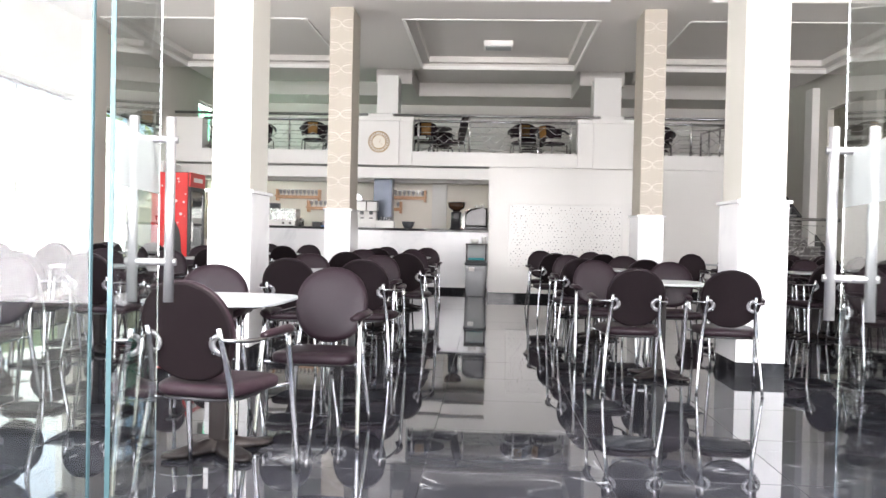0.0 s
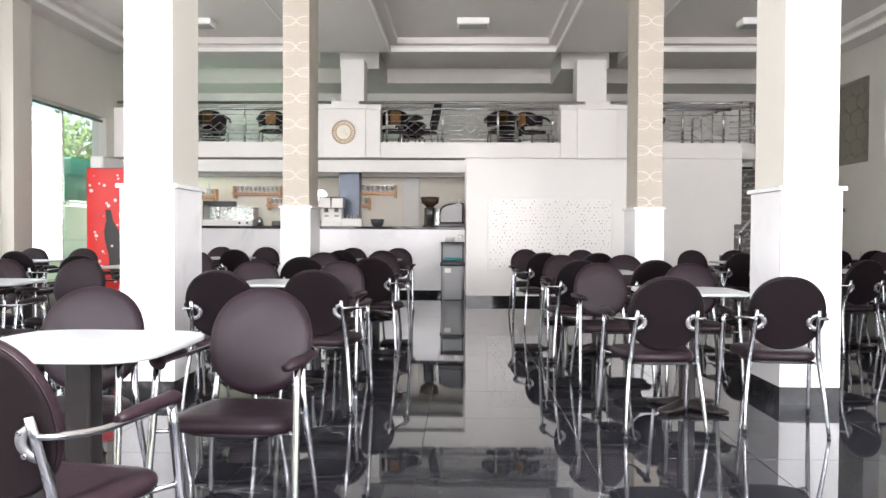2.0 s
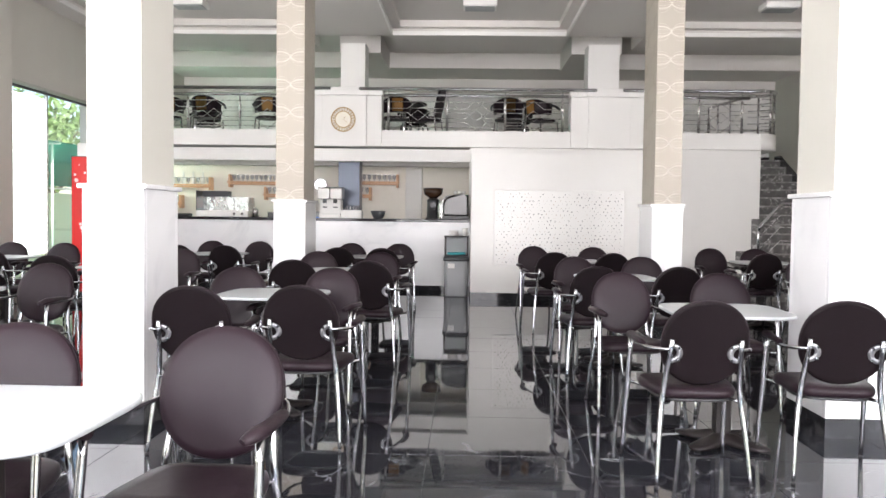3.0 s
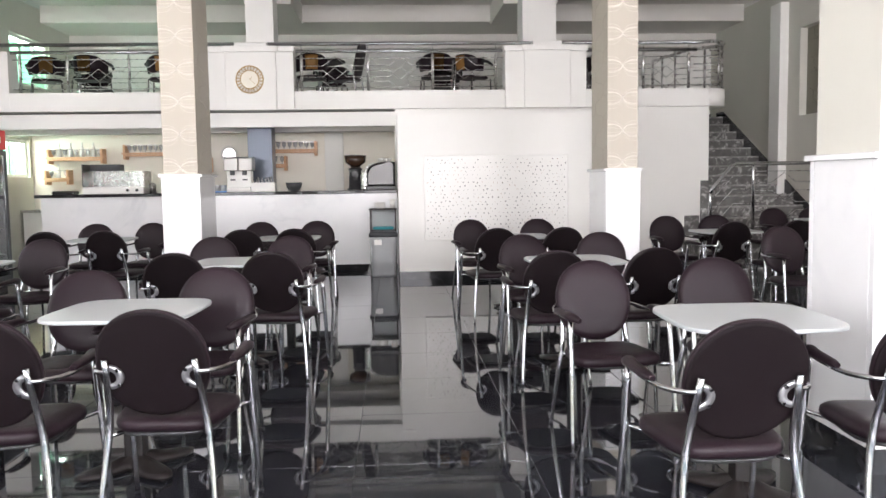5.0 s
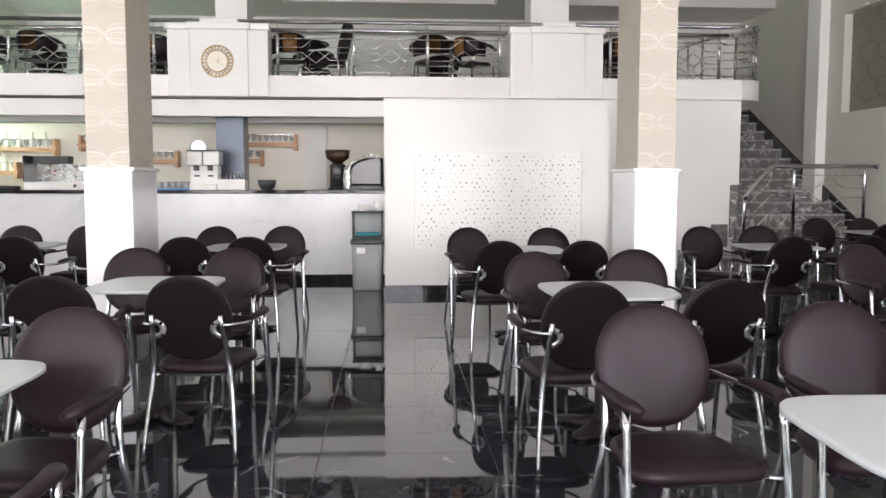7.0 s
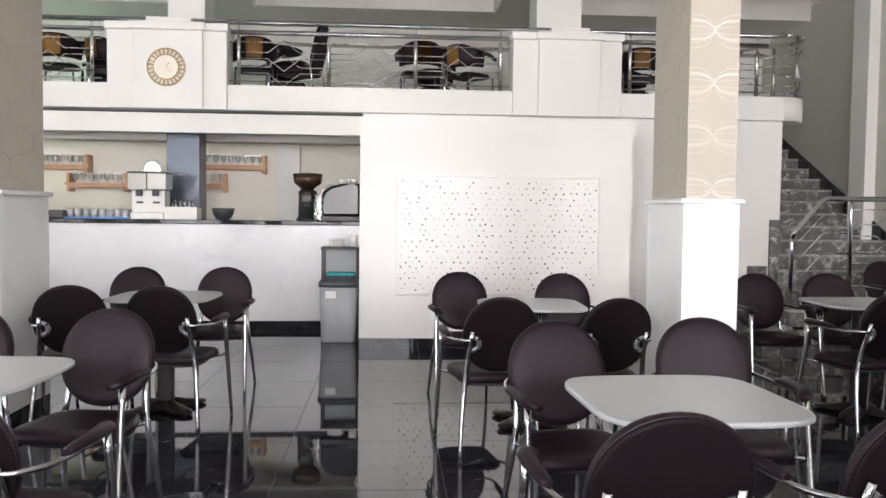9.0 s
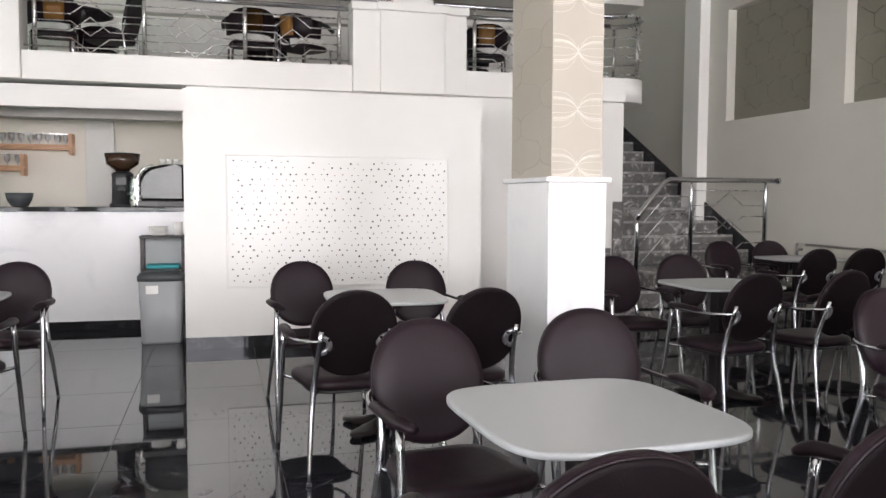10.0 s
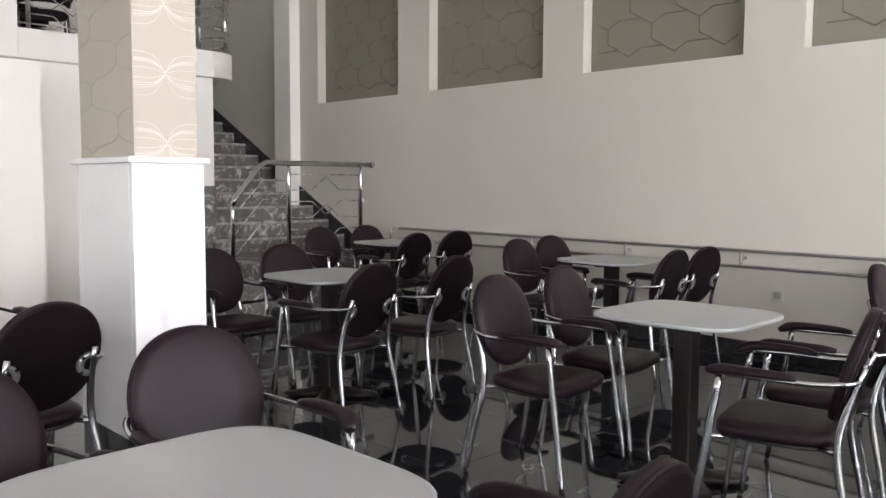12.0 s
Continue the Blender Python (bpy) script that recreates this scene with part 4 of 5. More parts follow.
for a, ln in ((0.9, 0.06), (-0.7, 0.09)):
    part("clock_hand", tube(bmesh.new(), [(0, 0, 0.024), (ln * math.cos(a), ln * math.sin(a), 0.024)], 0.002, 5), M_GOLD, ck)


# ---- railings ----
def infill(rail, xa, xb, y, z0, z1, knot=True):
    """Thin bars with a lozenge knot in the middle of a bay."""
    xm, h = (xa + xb) / 2, z1 - z0
    zs = [z0 + h * f for f in (0.28, 0.42, 0.62, 0.76)]
    if not knot:
        for z in zs:
            part("bar", tube(bmesh.new(), [(xa, y, z), (xb, y, z)], 0.006, 6), M_STEEL, rail)
        return
    w = min(0.17, (xb - xa) * 0.28)
    for z, dz in ((zs[3], 0.13), (zs[2], -0.13), (zs[1], 0.13), (zs[0], -0.13)):
        part("bar", tube(bmesh.new(), [(xa, y, z), (xm - w, y, z), (xm, y, z + dz), (xm + w, y, z), (xb, y, z)], 0.006, 6), M_STEEL, rail)


def railing(name, label, posts, y, z0, z1, knots):
    r = thing(name, label, "railing")
    xs = sorted(posts)
    part("handrail", tube(bmesh.new(), [(xs[0] - 0.12, y, z1), (xs[-1] + 0.12, y, z1)], 0.025, 12), M_CHROME, r)
    for x in xs:
        part("post", tube(bmesh.new(), [(x, y, z0), (x, y, z1 - 0.07), (x, y, z1 - 0.03)], [0.021, 0.021, 0.009], 10), M_STEEL, r)
    part("top_bar", tube(bmesh.new(), [(xs[0] - 0.1, y, z1 - 0.1), (xs[-1] + 0.1, y, z1 - 0.1)], 0.008, 6), M_STEEL, r)
    part("bottom_bar", tube(bmesh.new(), [(xs[0] - 0.1, y, z0 + 0.06), (xs[-1] + 0.1, y, z0 + 0.06)], 0.008, 6), M_STEEL, r)
    for k, (a, b) in enumerate(zip(xs, xs[1:])):
        infill(r, a, b, y, z0 + 0.02, z1 - 0.1, knots[k % len(knots)])
    return r


RY = PARY + 0.10
railing("railing", "steel balcony railing with lozenge pattern between white blocks", [-0.68, 0.27, 1.2, 2.12], RY, 2.572, 3.145, [True])
railing("railing", "steel balcony railing with lozenge pattern at the window end", [-4.6, -3.95, -3.1, -2.2], RY, 2.572, 3.145, [True])
railing("railing", "steel balcony railing near the stairs", [3.55, 4.3, 4.98], RY, 2.572, 3.145, [True])
hr = thing("handrail", "long polished steel handrail along the mezzanine edge with a rounded end", "handrail")
part("tube", tube(bmesh.new(), [(-5.28, RY, 3.25), (5.1, RY, 3.25), (5.26, PARY + 0.02, 3.25)], 0.026, 12), M_CHROME, hr)
for x in (-0.68, 2.12, -4.6, -2.2, 3.55, 4.98, 0.27, 1.2, -3.1, 4.3):
    part("stem", tube(bmesh.new(), [(x, RY, 3.14), (x, RY, 3.235)], 0.009, 8), M_STEEL, hr)
er = thing("end_railing", "curved steel railing round the mezzanine end above the stairs", "railing")
arc = [(5.26 + 0.32 * math.sin(math.pi * k / 12), PARY + 0.34 - 0.32 * math.cos(math.pi * k / 12), 0) for k in range(13)]
for z, r in ((3.25, 0.026), (3.12, 0.010), (3.01, 0.009), (2.91, 0.009), (2.80, 0.009), (2.69, 0.009), (2.61, 0.009)):
    part("curved_bar", tube(bmesh.new(), [(x, y, z) for x, y, _ in arc], r, 10), M_STEEL, er)
for k in (2, 6, 10):
    part("post", tube(bmesh.new(), [(arc[k][0], arc[k][1], 2.572), (arc[k][0], arc[k][1], 3.24)], 0.018, 10), M_STEEL, er)
part("stair_rail", tube(bmesh.new(), [(5.26, PARY + 0.66, 3.25), (4.6, PARY + 0.6, 3.05), (4.6, PARY + 0.6, 2.5)], 0.022, 10), M_STEEL, er)
for x, z in ((4.75, 3.1), (4.95, 3.2)):
    part("post", tube(bmesh.new(), [(x, PARY + 0.6, MEZ), (x, PARY + 0.6, z)], 0.014, 8), M_STEEL, er)


# ---- mezzanine furniture ----
def tub_chair():
    c = thing("tub_chair", "dark brown tub chair with an ochre back panel", "chair", "mezzanine chairs")
    part("seat", slab_outline(bmesh.new(), superellipse(0.22, 0.22, 3, 28), [(0.01, 0.40), (0.0, 0.415), (0.02, 0.44), (0.08, 0.445)]), M_VINYL, c)
    pts = [(0.24 * math.cos(a), 0.24 * math.sin(a)) for a in [math.pi + q * math.pi / 12 for q in range(13)]]
    bm = bmesh.new()
    rows = []
    for z, f in ((0.50, 1.0), (0.60, 1.05), (0.68, 1.08), (0.75, 1.08)):
        rows.append([[bm.verts.new((x * f * g, y * f * g, z - 0.10 * abs(x / 0.24) ** 4 * (z > 0.7))) for x, y in pts] for g in (1.0, 0.87)])
    for a, b in zip(rows, rows[1:]):
        for g in (0, 1):
            for k in range(12):
                bm.faces.new((a[g][k], a[g][k + 1], b[g][k + 1], b[g][k])).smooth = True
    for k in range(12):
        bm.faces.new((rows[-1][0][k], rows[-1][0][k + 1], rows[-1][1][k + 1], rows[-1][1][k]))
        bm.faces.new((rows[0][0][k], rows[0][0][k + 1], rows[0][1][k + 1], rows[0][1][k]))
    part("backrest", bm, M_VINYL, c)
    bm = bmesh.new()
    va = [[bm.verts.new((math.sin(t) * 0.265 * f, -math.cos(t) * 0.265 * f, z)) for t in (-0.34, -0.17, 0, 0.17, 0.34)] for z, f in ((0.52, 0.98), (0.62, 1.03), (0.73, 1.05))]
    for a, b in zip(va, va[1:]):
        for k in range(4):
            bm.faces.new((a[k], a[k + 1], b[k + 1], b[k])).smooth = True
    r = bmesh.ops.solidify(bm, geom=list(bm.faces), thickness=0.01)
    part("back_panel", bm, M_OCHRE, c, "ochre upholstered back panel")
    for sx in (-1, 1):
        part("arm", tube(bmesh.new(), spline([(sx * 0.26, -0.05, 0.64), (sx * 0.27, 0.05, 0.64), (sx * 0.25, 0.18, 0.60)], 3), 0.022, 8), M_BLACK, c)
        for y in (-0.2, 0.19):
            part("leg", tube(bmesh.new(), [(sx * 0.22, y * 1.08, 0.0), (sx * 0.2, y, 0.40)], 0.011, 8), M_CHROME, c)
        part("stretcher", tube(bmesh.new(), [(sx * 0.21, -0.2, 0.2), (sx * 0.21, 0.19, 0.2)], 0.008, 6), M_CHROME, c)
    return c


def round_table():
    t = thing("round_table", "dark round pedestal table on the mezzanine", "table", "mezzanine tables")
    part("tabletop", lathe(bmesh.new(), [(0.36, 0.70), (0.40, 0.71), (0.40, 0.725), (0.38, 0.735)], seg=36), M_IRON, t)
    part("pedestal", lathe(bmesh.new(), [(0.20, 0.0), (0.19, 0.02), (0.05, 0.05), (0.035, 0.1), (0.035, 0.65), (0.10, 0.70)], seg=20), M_CHROME, t)
    return t


tc, rt = tub_chair(), round_table()
tc.matrix_basis = pose(-0.60, 14.88, MEZ, 0, 0, 10)
rt.matrix_basis = pose(-0.50, 15.32, MEZ)
for x, y, a in ((-0.35, 15.85, 170), (1.27, 14.90, 5), (1.83, 14.98, -50), (1.5, 16.2, 180), (3.85, 14.95, -15), (4.0, 16.0, 180), (-4.5, 15.05, 20), (-3.8, 14.92, -5), (-2.75, 14.95, 5), (-2.25, 15.1, -30), (-4.2, 16.2, 170), (-2.6, 16.1, 190)):
    copy_thing(tc, pose(x, y, MEZ, 0, 0, a))
for x, y in ((1.58, 15.35), (3.75, 15.45), (-4.2, 15.5), (-2.6, 15.45)):
    copy_thing(rt, pose(x, y, MEZ))
hb = thing("high_back_chair", "dark high-backed chair turned sideways on the mezzanine", "chair", at=pose(-0.1, 14.95, MEZ, 0, 0, 75))
part("seat", slab_outline(bmesh.new(), superellipse(0.22, 0.22, 4, 28), [(0.01, 0.38), (0.0, 0.41), (0.02, 0.45), (0.08, 0.455)]), M_VINYL, hb)
bk = slab_outline(bmesh.new(), superellipse(0.2, 0.27, 3, 28), [(0.01, -0.02), (0.0, 0.0), (0.02, 0.02)])
bmesh.ops.transform(bk, matrix=Matrix.Translation((0, -0.24, 0.68)) @ Matrix.Rotation(0.22, 4, "X") @ Matrix(((1, 0, 0, 0), (0, 0, 1, 0), (0, 1, 0, 0), (0, 0, 0, 1))), verts=bk.verts)
part("backrest", bk, M_VINYL, hb)
for sx in (-1, 1):
    part("front_leg", tube(bmesh.new(), [(sx * 0.21, 0.22, 0), (sx * 0.19, 0.18, 0.4)], 0.011, 8), M_CHROME, hb)
    part("rear_leg", tube(bmesh.new(), [(sx * 0.21, -0.27, 0), (sx * 0.19, -0.2, 0.45), (sx * 0.17, -0.25, 0.7)], 0.011, 8), M_CHROME, hb)

# ---- stairs ----
st = thing("staircase", "grey veined marble staircase rising along the wall to the mezzanine", "staircase", "", "structure")
R, T, RU = 0.172, 0.312, 0.1574
for k in range(3):
    part("step", boxes((4.62 + 0.28 * k, 5.46, 13.3, 14.3, R * k, R * (k + 1) - 0.03)), M_STAIR, st)
    part("tread", boxes((4.59 + 0.28 * k, 5.46 if k == 2 else 4.92 + 0.28 * k, 13.28, 14.3, R * (k + 1) - 0.03, R * (k + 1)), bevel=0.005), M_TREAD, st)
part("landing", boxes((5.46, XR - 0.002, 13.3, 14.3, 0, R * 3)), M_STAIR, st)
for k in range(12):
    z = R * 3 + RU * k
    y = 14.30 + T * k
    part("step", boxes((5.24, XR - 0.002, y, y + T, 0.0 if k < 3 else z - 0.5, z + RU - 0.03)), M_STAIR, st)
    part("tread", boxes((5.24, XR - 0.002, y - 0.025, y + T - 0.026, z + RU - 0.03, z + RU), bevel=0.005), M_TREAD, st)
part("top_landing", boxes((5.31, XR - 0.002, 14.3 + T * 12 + 0.001, YB - 0.001, 2.2, MEZ)), M_STAIR, st)
sk = bmesh.new()
prof = [(13.3, R * 3 + 0.001), (13.3, R * 3 + 0.14), (14.1, R * 3 + 0.14), (14.3, R * 3 + RU + 0.09), (14.3 + T * 11, R * 3 + RU * 12 + 0.09), (14.3 + T * 12 - 0.002, R * 3 + RU * 12 + 0.09), (14.3 + T * 12 - 0.002, R * 3 + RU * 12 + 0.001)]
for k in range(11, -1, -1):
    prof += [(14.276 + T * k, R * 3 + RU * (1 + k) + 0.001), (14.274 + T * k, R * 3 + RU * k + 0.001)]
va = [sk.verts.new((XR - 0.024, y, z)) for y, z in prof]
vb = [sk.verts.new((XR - 0.003, y, z)) for y, z in prof]
sk.faces.new(va)
sk.faces.new(vb[::-1])
for k in range(len(prof)):
    sk.faces.new((va[k], va[(k + 1) % len(prof)], vb[(k + 1) % len(prof)], vb[k]))
part("side_skirting", sk, M_BLACK_STONE, st, "black stone stepped skirting")
part("cladding", boxes((5.18, 5.30, WY - 0.035, WY - 0.001, 0.53, 1.22)), M_STAIR, st, "veined marble wall cladding")
for k in range(3):
    part("wall_skirting", boxes((4.5 + 0.22 * k, 4.72 + 0.22 * k, WY - 0.02, WY - 0.001, 0.0 if k == 0 else 0.2 * k, 0.36 + 0.17 * k)), M_STAIR, st)
sr = thing("stair_railing", "polished steel guard rail round the foot of the stairs", "railing")
SY = 13.38
part("handrail", tube(bmesh.new(), [(4.93, SY, 1.05), (4.95, SY, 1.10), (5.22, SY, 1.41), (5.28, SY, 1.445), (6.53, SY, 1.445)], 0.026, 12), M_CHROME, sr)
part("end_cap", tube(bmesh.new(), [(6.53, SY, 1.445), (6.56, SY, 1.445)], 0.033, 12), M_CHROME, sr)
for x, z0, z1 in ((4.93, 0.35, 1.06), (5.53, 0.525, 1.415), (6.40, 0.525, 1.415)):
    part("post", tube(bmesh.new(), [(x, SY, z0), (x, SY, z1 - 0.06), (x, SY, z1 + 0.01)], [0.022, 0.022, 0.010], 10), M_CHROME, sr)
infill(sr, 5.53, 6.40, SY, 0.58, 1.38)
for dz in (0.12, 0.3, 0.5):
    part("sloping_bar", tube(bmesh.new(), [(4.94, SY, 1.07 - dz), (5.25, SY, 1.40 - dz), (5.53, SY, 1.40 - dz)], 0.006, 6), M_STEEL, sr)
for z in (1.34, 0.58):
    part("bar", tube(bmesh.new(), [(5.53, SY, z), (6.40, SY, z)], 0.006, 6), M_STEEL, sr)

# ---- right wall fittings ----
dr = thing("bumper_rail", "double steel bumper rail along the wall", "rail")
part("upper_tube", tube(bmesh.new(), [(XR - 0.07, 2.0, 0.785), (XR - 0.07, 13.25, 0.785)], 0.012, 8), M_RAIL, dr)
part("lower_tube", tube(bmesh.new(), [(XR - 0.07, 2.0, 0.67), (XR - 0.07, 13.25, 0.67)], 0.012, 8), M_RAIL, dr)
for k in range(12):
    y = 2.5 + k * 0.99
    part("support", tube(bmesh.new(), [(XR - 0.001, y, 0.7275), (XR - 0.07, y, 0.7275)], 0.012, 8), M_RAIL, dr)
    part("clip", tube(bmesh.new(), [(XR - 0.07, y, 0.66), (XR - 0.07, y, 0.795)], 0.012, 8), M_RAIL, dr)
structure("baseboard_east", boxes((XR - 0.02, XR - 0.001, YF, 13.28, 0, 0.12)), M_BLACK_STONE, "black stone skirting along the wall", "baseboard")
so = thing("power_socket", "white wall power socket under the bumper rail", "socket", at=pose(XR, 9.18, 0.475))
part("plate", boxes((-0.012, 0, -0.042, 0.042, -0.042, 0.042), bevel=0.003), M_WALL, so)
for y in (0.0,):
    part("insert", boxes((-0.015, -0.0125, y - 0.025, y + 0.025, -0.025, 0.025)), M_FROST, so)
structure("baseboard_bar", boxes((3.16, 4.49, WY - 0.02, WY - 0.001, 0, 0.11)), M_BLACK_STONE, "black stone skirting", "baseboard")

# ---- drinks fridge ----
f = thing("drinks_fridge", "red upright glass-door drinks fridge with a printed side", "fridge", at=pose(-4.42, 12.35, 0, 0, 0, 90))
part("cabinet", boxes((-0.34, -0.31, -0.30, 0.30, 0.12, 1.95), (0.31, 0.34, -0.30, 0.30, 0.12, 1.95), (-0.31, 0.31, 0.27, 0.30, 0.12, 1.95), (-0.31, 0.31, -0.28, 0.27, 0.12, 0.15), (-0.31, 0.31, -0.28, 0.27, 1.70, 1.73)), M_BLACK, f, "black cabinet shell")
part("side_print", boxes((-0.346, -0.341, -0.295, 0.295, 0.13, 1.94)), M_RED, f, "red printed side panel")
part("side_print", boxes((0.341, 0.346, -0.295, 0.295, 0.13, 1.94)), M_RED, f)
part("header", boxes((-0.34, 0.34, -0.34, -0.30, 1.72, 1.95), bevel=0.012), M_RED, f, "red illuminated header, unlit")
part("header_mark", boxes((-0.2, 0.2, -0.344, -0.3405, 1.80, 1.87)), M_WHITE, f)
part("plinth", boxes((-0.32, 0.32, -0.27, 0.27, 0.0, 0.12)), M_BLACK, f)
part("door", boxes((-0.34, -0.28, -0.335, -0.301, 0.14, 1.71), (0.28, 0.34, -0.335, -0.301, 0.14, 1.71), (-0.28, 0.28, -0.335, -0.301, 0.14, 0.2), (-0.28, 0.28, -0.335, -0.301, 1.65, 1.71)), M_GREY_DARK, f, "dark door frame")
gp = part("door_glass", boxes((-0.279, 0.279, -0.322, -0.314, 0.201, 1.649)), M_GLASS, f)
gp.visible_shadow = False
for z in (0.45, 0.75, 1.05, 1.35):
    part("shelf", boxes((-0.3, 0.3, -0.26, 0.26, z, z + 0.012)), M_STEEL, f)
part("door_handle", boxes((-0.30, -0.275, -0.37, -0.336, 0.85, 1.15), bevel=0.005), M_STEEL, f)
bt = []
for z, r in ((0.35, 0.10), (0.5, 0.115), (0.72, 0.095), (0.9, 0.115), (1.05, 0.11), (1.2, 0.05), (1.36, 0.04)):
    bt.append((r, z))
M_PRINT = mat("print_white", (0.75, 0.6, 0.58), 0.35)
for side in (-1, 1):
    bm = bmesh.new()
    x = side * 0.3475
    a = [bm.verts.new((x, -0.08 + r - (z - 0.9) * 0.16 * side, z)) for r, z in bt]
    b = [bm.verts.new((x, -0.08 - r - (z - 0.9) * 0.16 * side, z)) for r, z in bt]
    for k in range(len(bt) - 1):
        bm.faces.new((a[k], a[k + 1], b[k + 1], b[k]))
    part("printed_bottle", bm, M_BLACK, f, "dark bottle shape on the print")
    rr = random.Random(3)
    for k in range(26):
        bm = bmesh.new()
        c = Vector((side * 0.3482, rr.uniform(-0.27, 0.27), rr.uniform(0.3, 1.85)))
        r = rr.uniform(0.006, 0.028)
        bm.faces.new([bm.verts.new(c + Vector((0, r * math.cos(q * math.pi / 6), r * math.sin(q * math.pi / 6)))) for q in range(12)])
        part("printed_bubble", bm, M_PRINT, f)
solid("air_conditioner", boxes((-0.42, 0.42, -0.11, 0.11, -0.14, 0.14), bevel=0.03), M_WHITE, "white wall air conditioner above the fridge", "air conditioner", at=pose(-5.17, 13.75, 2.10, 0, 0, 90))

# ---- glass entrance ----
def door_leaf(name, hinge, free, s, label):
    dv = Vector(free) - Vector(hinge)
    L, ang = dv.length, math.degrees(math.atan2(dv.y, dv.x))
    d = tagged(thing(name, label, "door", "", "structure", at=pose(hinge[0], hinge[1], 0, 0, 0, ang)))
    g = part("glass_panel", boxes((0.0, L, -0.006, 0.006, 0.015, 2.55), bevel=0.001), M_GLASS, d)
    g.visible_shadow = False
    part("edge", boxes((-0.004, -0.0005, -0.006, 0.006, 0.015, 2.55), (L + 0.0005, L + 0.003, -0.006, 0.006, 0.015, 2.55)), M_GREEN_EDGE, d, "green tinted glass edge")
    pulls = [part("pull_bar", tube(bmesh.new(), [(L - 0.13, q * 0.060, 0.81), (L - 0.13, q * 0.060, 1.385)], 0.0155, 16), M_PULL, d, "long satin steel pull bar") for q in (-1, 1)]
    for z in (0.935, 1.315):
        part("standoff", tube(bmesh.new(), [(L - 0.13, -0.082, z), (L - 0.13, 0.082, z)], 0.0115, 12), M_PULL, pulls[0])
    for q in (-0.0075, 0.0065):
        part("frosted_band", boxes((0.02, L - 0.005, q, q + 0.001, 1.15, 1.31)), M_FILM, d, "frosted film band")
    part("patch_fitting", boxes((0.0, 0.16, -0.016, 0.016, 0.0, 0.06), bevel=0.003), M_STEEL, d)
    return d


door_leaf("door_1", (-0.288, 1.20), (-0.415, 1.80), 1, "frameless glass entrance door standing open with steel pull bars")
door_leaf("door_2", (1.64, 1.20), (1.768, 1.80), -1, "frameless glass entrance door standing open inwards")
for i, (a, b) in enumerate(((-2.6, -0.272), (1.625, 4.0), (-5.0, -2.9), (4.3, 6.6))):
    w = thing(f"window_{7 + i}", "tall clear glass side panel of the entrance front", "window", "entrance glazing", "structure")
    g = part("pane", boxes((a, b, YF - 0.006, YF + 0.006, 0.01, 3.29)), M_GLASS, w)
    g.visible_shadow = False
    part("edge", boxes((b + 0.0005, b + 0.004, YF - 0.006, YF + 0.006, 0.01, 3.29) if i in (0, 2) else (a - 0.004, a - 0.0005, YF - 0.006, YF + 0.006, 0.01, 3.29)), M_GREEN_EDGE, w)
structure("trim_entrance", boxes((-2.6, 4.0, YF - 0.03, YF + 0.03, 3.22, 3.298)), M_STEEL, "steel head rail over the glass entrance", "head rail")

# ---- outside ----
M_PAVE = mat("pale_paving", (0.52, 0.50, 0.46), 0.7, var=0.15, scale=0.7, bump=0.2, bump_scale=30)
M_LEAF = mat("foliage", (0.16, 0.25, 0.07), 0.5, var=0.4, scale=1.2)
M_BARK = mat("bark", (0.12, 0.09, 0.06), 0.85, var=0.3, scale=9, bump=0.4, bump_scale=40)
M_YELLOW = mat("pale_yellow_plaster", (0.78, 0.72, 0.50), 0.75, var=0.06, scale=1.5)
M_CANOPY = mat("green_canopy", (0.05, 0.36, 0.27), 0.55, var=0.12, scale=3)
structure("ground", boxes((-400, 400, -400, 400, -0.4, -0.205)), M_PAVE, "pale paved forecourt reaching far out", "ground")
# added backdrop sheet: its emission stands in for green-tinted daylight off foliage
M_GREEN_GLOW = bpy.data.materials.new("green_glow_beyond")
M_GREEN_GLOW.use_nodes = True
gnt = M_GREEN_GLOW.node_tree
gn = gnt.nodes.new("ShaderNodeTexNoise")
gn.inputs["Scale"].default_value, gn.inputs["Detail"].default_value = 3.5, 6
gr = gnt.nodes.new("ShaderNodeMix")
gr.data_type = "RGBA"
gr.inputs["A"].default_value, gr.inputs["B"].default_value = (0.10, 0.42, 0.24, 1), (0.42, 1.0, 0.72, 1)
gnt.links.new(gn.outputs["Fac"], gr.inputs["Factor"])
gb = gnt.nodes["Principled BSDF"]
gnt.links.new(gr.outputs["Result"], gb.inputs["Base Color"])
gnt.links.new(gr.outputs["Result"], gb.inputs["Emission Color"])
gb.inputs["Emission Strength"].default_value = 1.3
structure("backdrop", boxes((-5.80, -5.76, 14.75, 18.0, 1.1, 4.1)), M_GREEN_GLOW, "glowing green backdrop sheet standing in for daylit foliage outside the windows", "backdrop")
structure("yard_wall", boxes((-8.9, -8.7, -2, 26, -0.205, 1.62)), M_YELLOW, "pale yellow plaster yard wall", "wall")


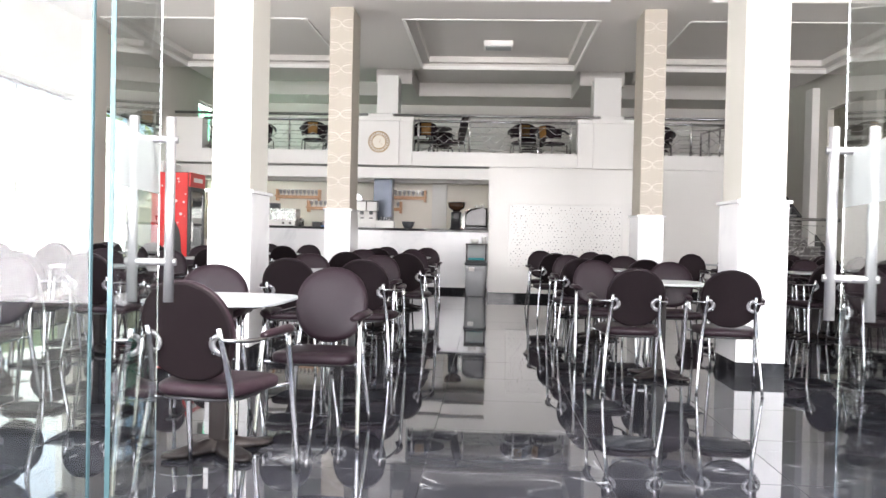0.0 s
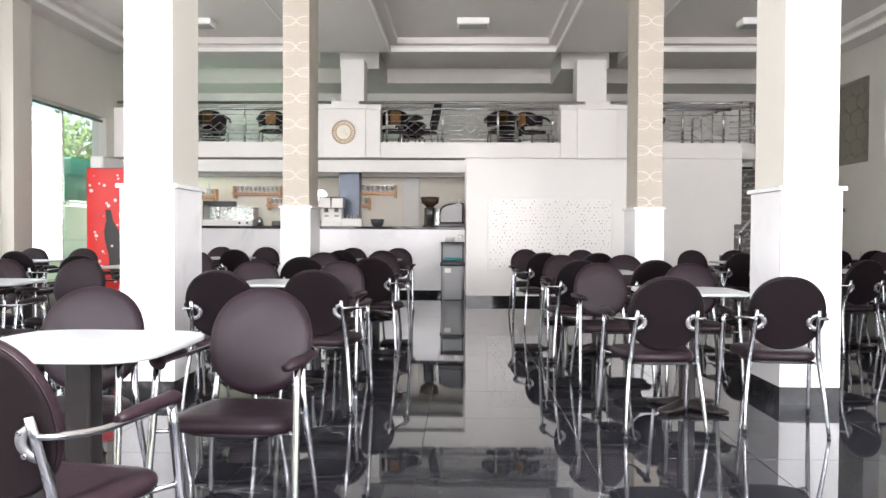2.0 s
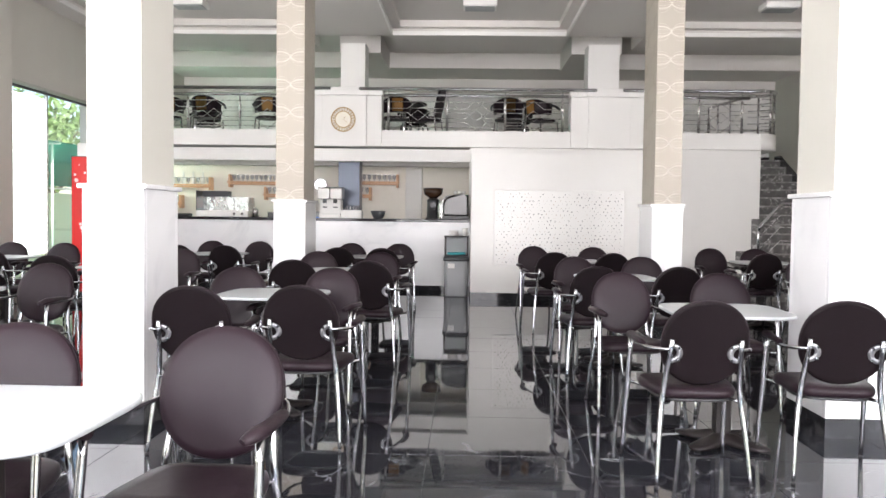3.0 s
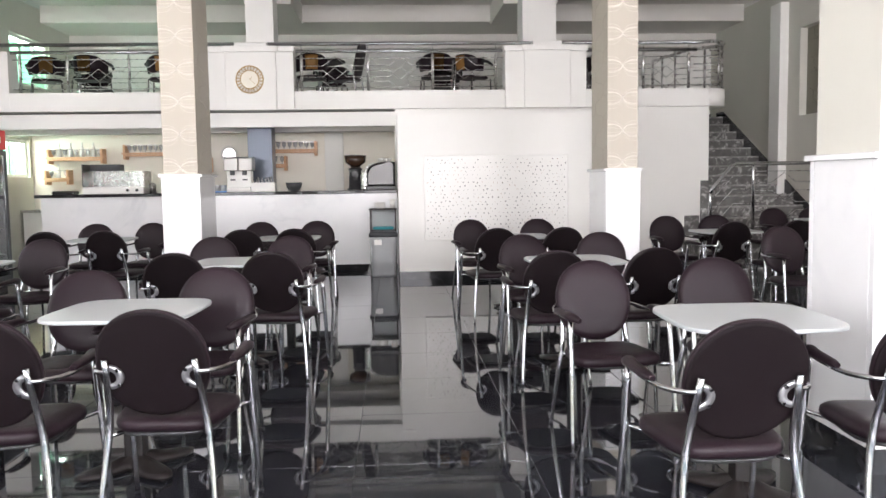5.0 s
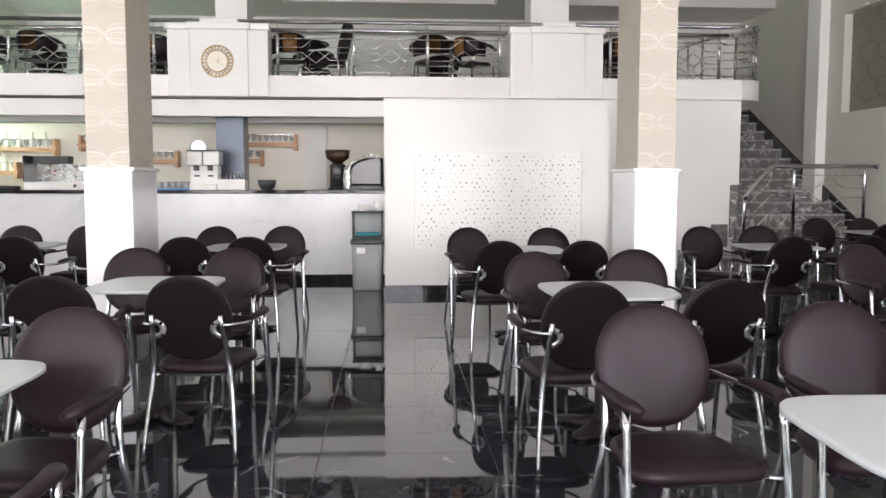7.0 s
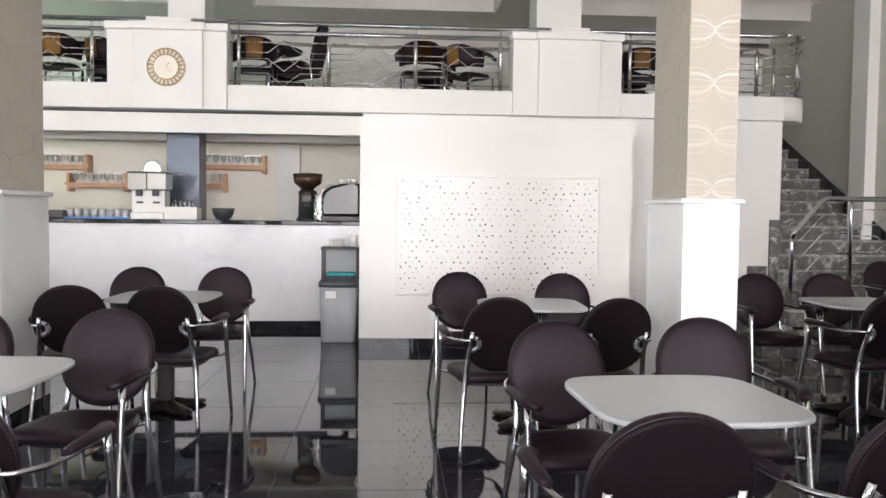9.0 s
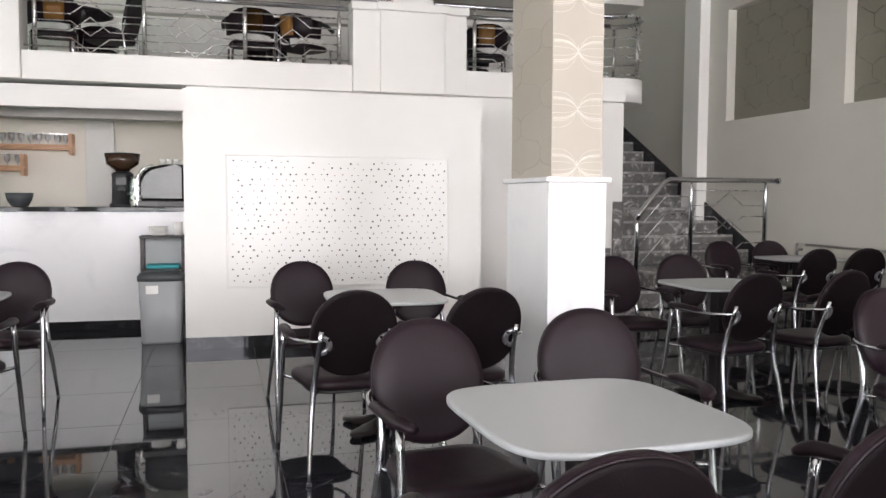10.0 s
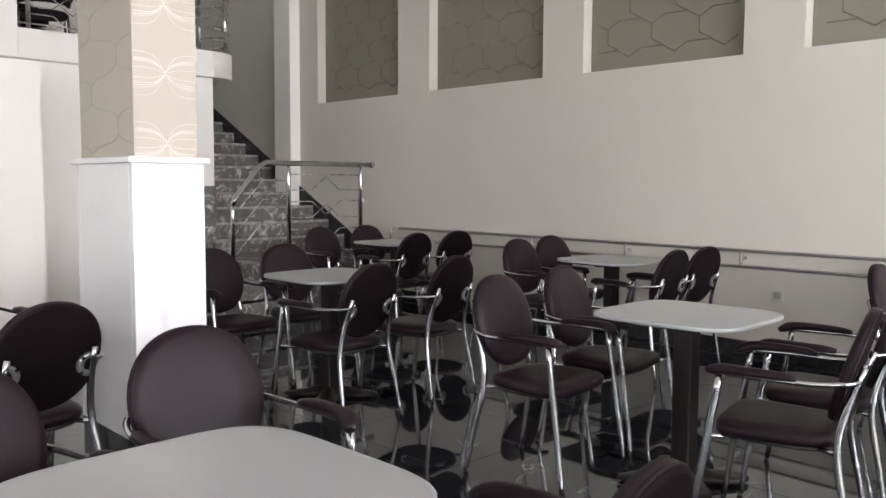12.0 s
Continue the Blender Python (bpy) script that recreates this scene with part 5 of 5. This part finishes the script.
def canopy(y0, y1, k):
    c = thing("canopy", "green arched fabric canopy on a thin white frame", "canopy", "yard canopies")
    bm = bmesh.new()
    rows = []
    for j in range(9):
        a = math.pi * (0.08 + 0.44 * j / 8)
        rows.append([bm.verts.new((-8.6 + 1.7 * (1 - math.cos(a)) - 0.2, y, 1.75 + 0.95 * math.sin(a) - 0.2)) for y in (y0, (y0 + y1) / 2, y1)])
    for a, b in zip(rows, rows[1:]):
        for q in range(2):
            bm.faces.new((a[q], a[q + 1], b[q + 1], b[q])).smooth = True
    bmesh.ops.solidify(bm, geom=list(bm.faces), thickness=0.01)
    part("fabric", bm, M_CANOPY, c)
    for y in (y0, (y0 + y1) / 2, y1):
        part("hoop", tube(bmesh.new(), [(-8.6 + 1.7 * (1 - math.cos(math.pi * (0.05 + 0.47 * j / 8))) - 0.2, y + 0.02, 1.74 + 0.95 * math.sin(math.pi * (0.05 + 0.47 * j / 8)) - 0.22) for j in range(9)], 0.018, 6), M_WHITE, c)
        part("post", tube(bmesh.new(), [(-7.15, y + 0.02, -0.205), (-7.15, y + 0.02, 2.45)], 0.025, 8), M_WHITE, c)
    part("rail", tube(bmesh.new(), [(-8.62, y0, 1.72), (-8.62, y1, 1.72)], 0.02, 6), M_WHITE, c)


canopy(11.5, 21.0, 0)
canopy(2.0, 10.8, 1)


def tree(x, y, h, seed):
    rt_ = random.Random(seed)
    t = thing("tree", "leafy broadleaf tree beyond the yard", "tree", "yard trees", at=pose(x, y, -0.205))
    tr_ = bmesh.new()
    tube(tr_, spline([(0, 0, 0), (0.08, 0.05, h * 0.25), (-0.05, 0.1, h * 0.5), (0.1, 0.0, h * 0.8)], 3), [0.22 - 0.018 * k for k in range(10)], 10)
    tips = []
    for k in range(9):
        a, z = k * 2.4, h * rt_.uniform(0.3, 0.6)
        tip = Vector((math.cos(a) * rt_.uniform(0.9, 1.9), math.sin(a) * rt_.uniform(0.9, 1.9), z + rt_.uniform(0.5, 1.6)))
        tube(tr_, [(0, 0.05, z), tuple(tip * 0.5 + Vector((0, 0, z * 0.5 + 0.1))), tuple(tip)], [0.07, 0.045, 0.02], 6)
        tips.append(tip)
    part("trunk", tr_, M_BARK, t)
    vs, fs = [], []
    for tip in tips + [Vector((0, 0, h * 0.85)), Vector((0.4, 0.3, h * 0.95))]:
        for k in range(170):
            d = Vector((rt_.gauss(0, 1), rt_.gauss(0, 1), rt_.gauss(0, 0.8))).normalized() * rt_.uniform(0.2, 1.0) ** 0.6
            c = tip + d * 0.95
            u = Vector((rt_.gauss(0, 1), rt_.gauss(0, 1), rt_.gauss(0, 1))).normalized()
            v = u.orthogonal().normalized()
            s = rt_.uniform(0.07, 0.15)
            n = len(vs)
            vs += [tuple(c + u * s), tuple(c + v * s * 0.5), tuple(c - u * s), tuple(c - v * s * 0.5)]
            fs.append((n, n + 1, n + 2, n + 3))
    me = bpy.data.meshes.new("crown")
    me.from_pydata(vs, [], fs)
    me.materials.append(M_LEAF)
    ob = new("crown", me)
    ob.parent = t


for k, (x, y, h) in enumerate(((-12.0, 7.0, 4.6), (-11.5, 11.5, 4.2), (-12.5, 16.0, 4.8), (-11.5, 20.5, 4.4), (-12.0, 25.5, 4.6), (-12.5, 2.0, 4.4), (-6.5, -10.0, 5.0), (-2.0, -13.0, 4.6), (4.0, -14.0, 4.8))):
    tree(x, y, h, 30 + k)

# ---- floor pieces ----
fl = thing("floor", "polished dark marble tile floor", "floor", "", "structure")
part("bed", boxes((XL - 0.2, XR + 0.2, YF - 2.2, 16.3, -0.2, -0.004)), M_GROUT, fl)
S = 0.80
tile_me = mesh_of("tile", boxes((-S / 2 + 0.0012, S / 2 - 0.0012, -S / 2 + 0.0012, S / 2 - 0.0012, -0.012, 0.0), bevel=0.0012), M_FLOOR)
ny = 19
rt4 = random.Random(12)
for j in range(-2, ny):
    for i in range(16):
        x, y = XL + 0.1 + (i + 0.5) * S, YF + 0.1 + (j + 0.5) * S
        if x + S / 2 > XR + 0.15 or (j < 0 and not 3 < i < 12):
            continue
        ob = new("tile", tile_me)
        ob.parent = fl
        ob.location = (x, y, 0)
        ob.rotation_euler = (rt4.uniform(-0.0011, 0.0011), rt4.uniform(-0.0011, 0.0011), math.pi / 2 * ((i * 7 + j * 3) % 4))
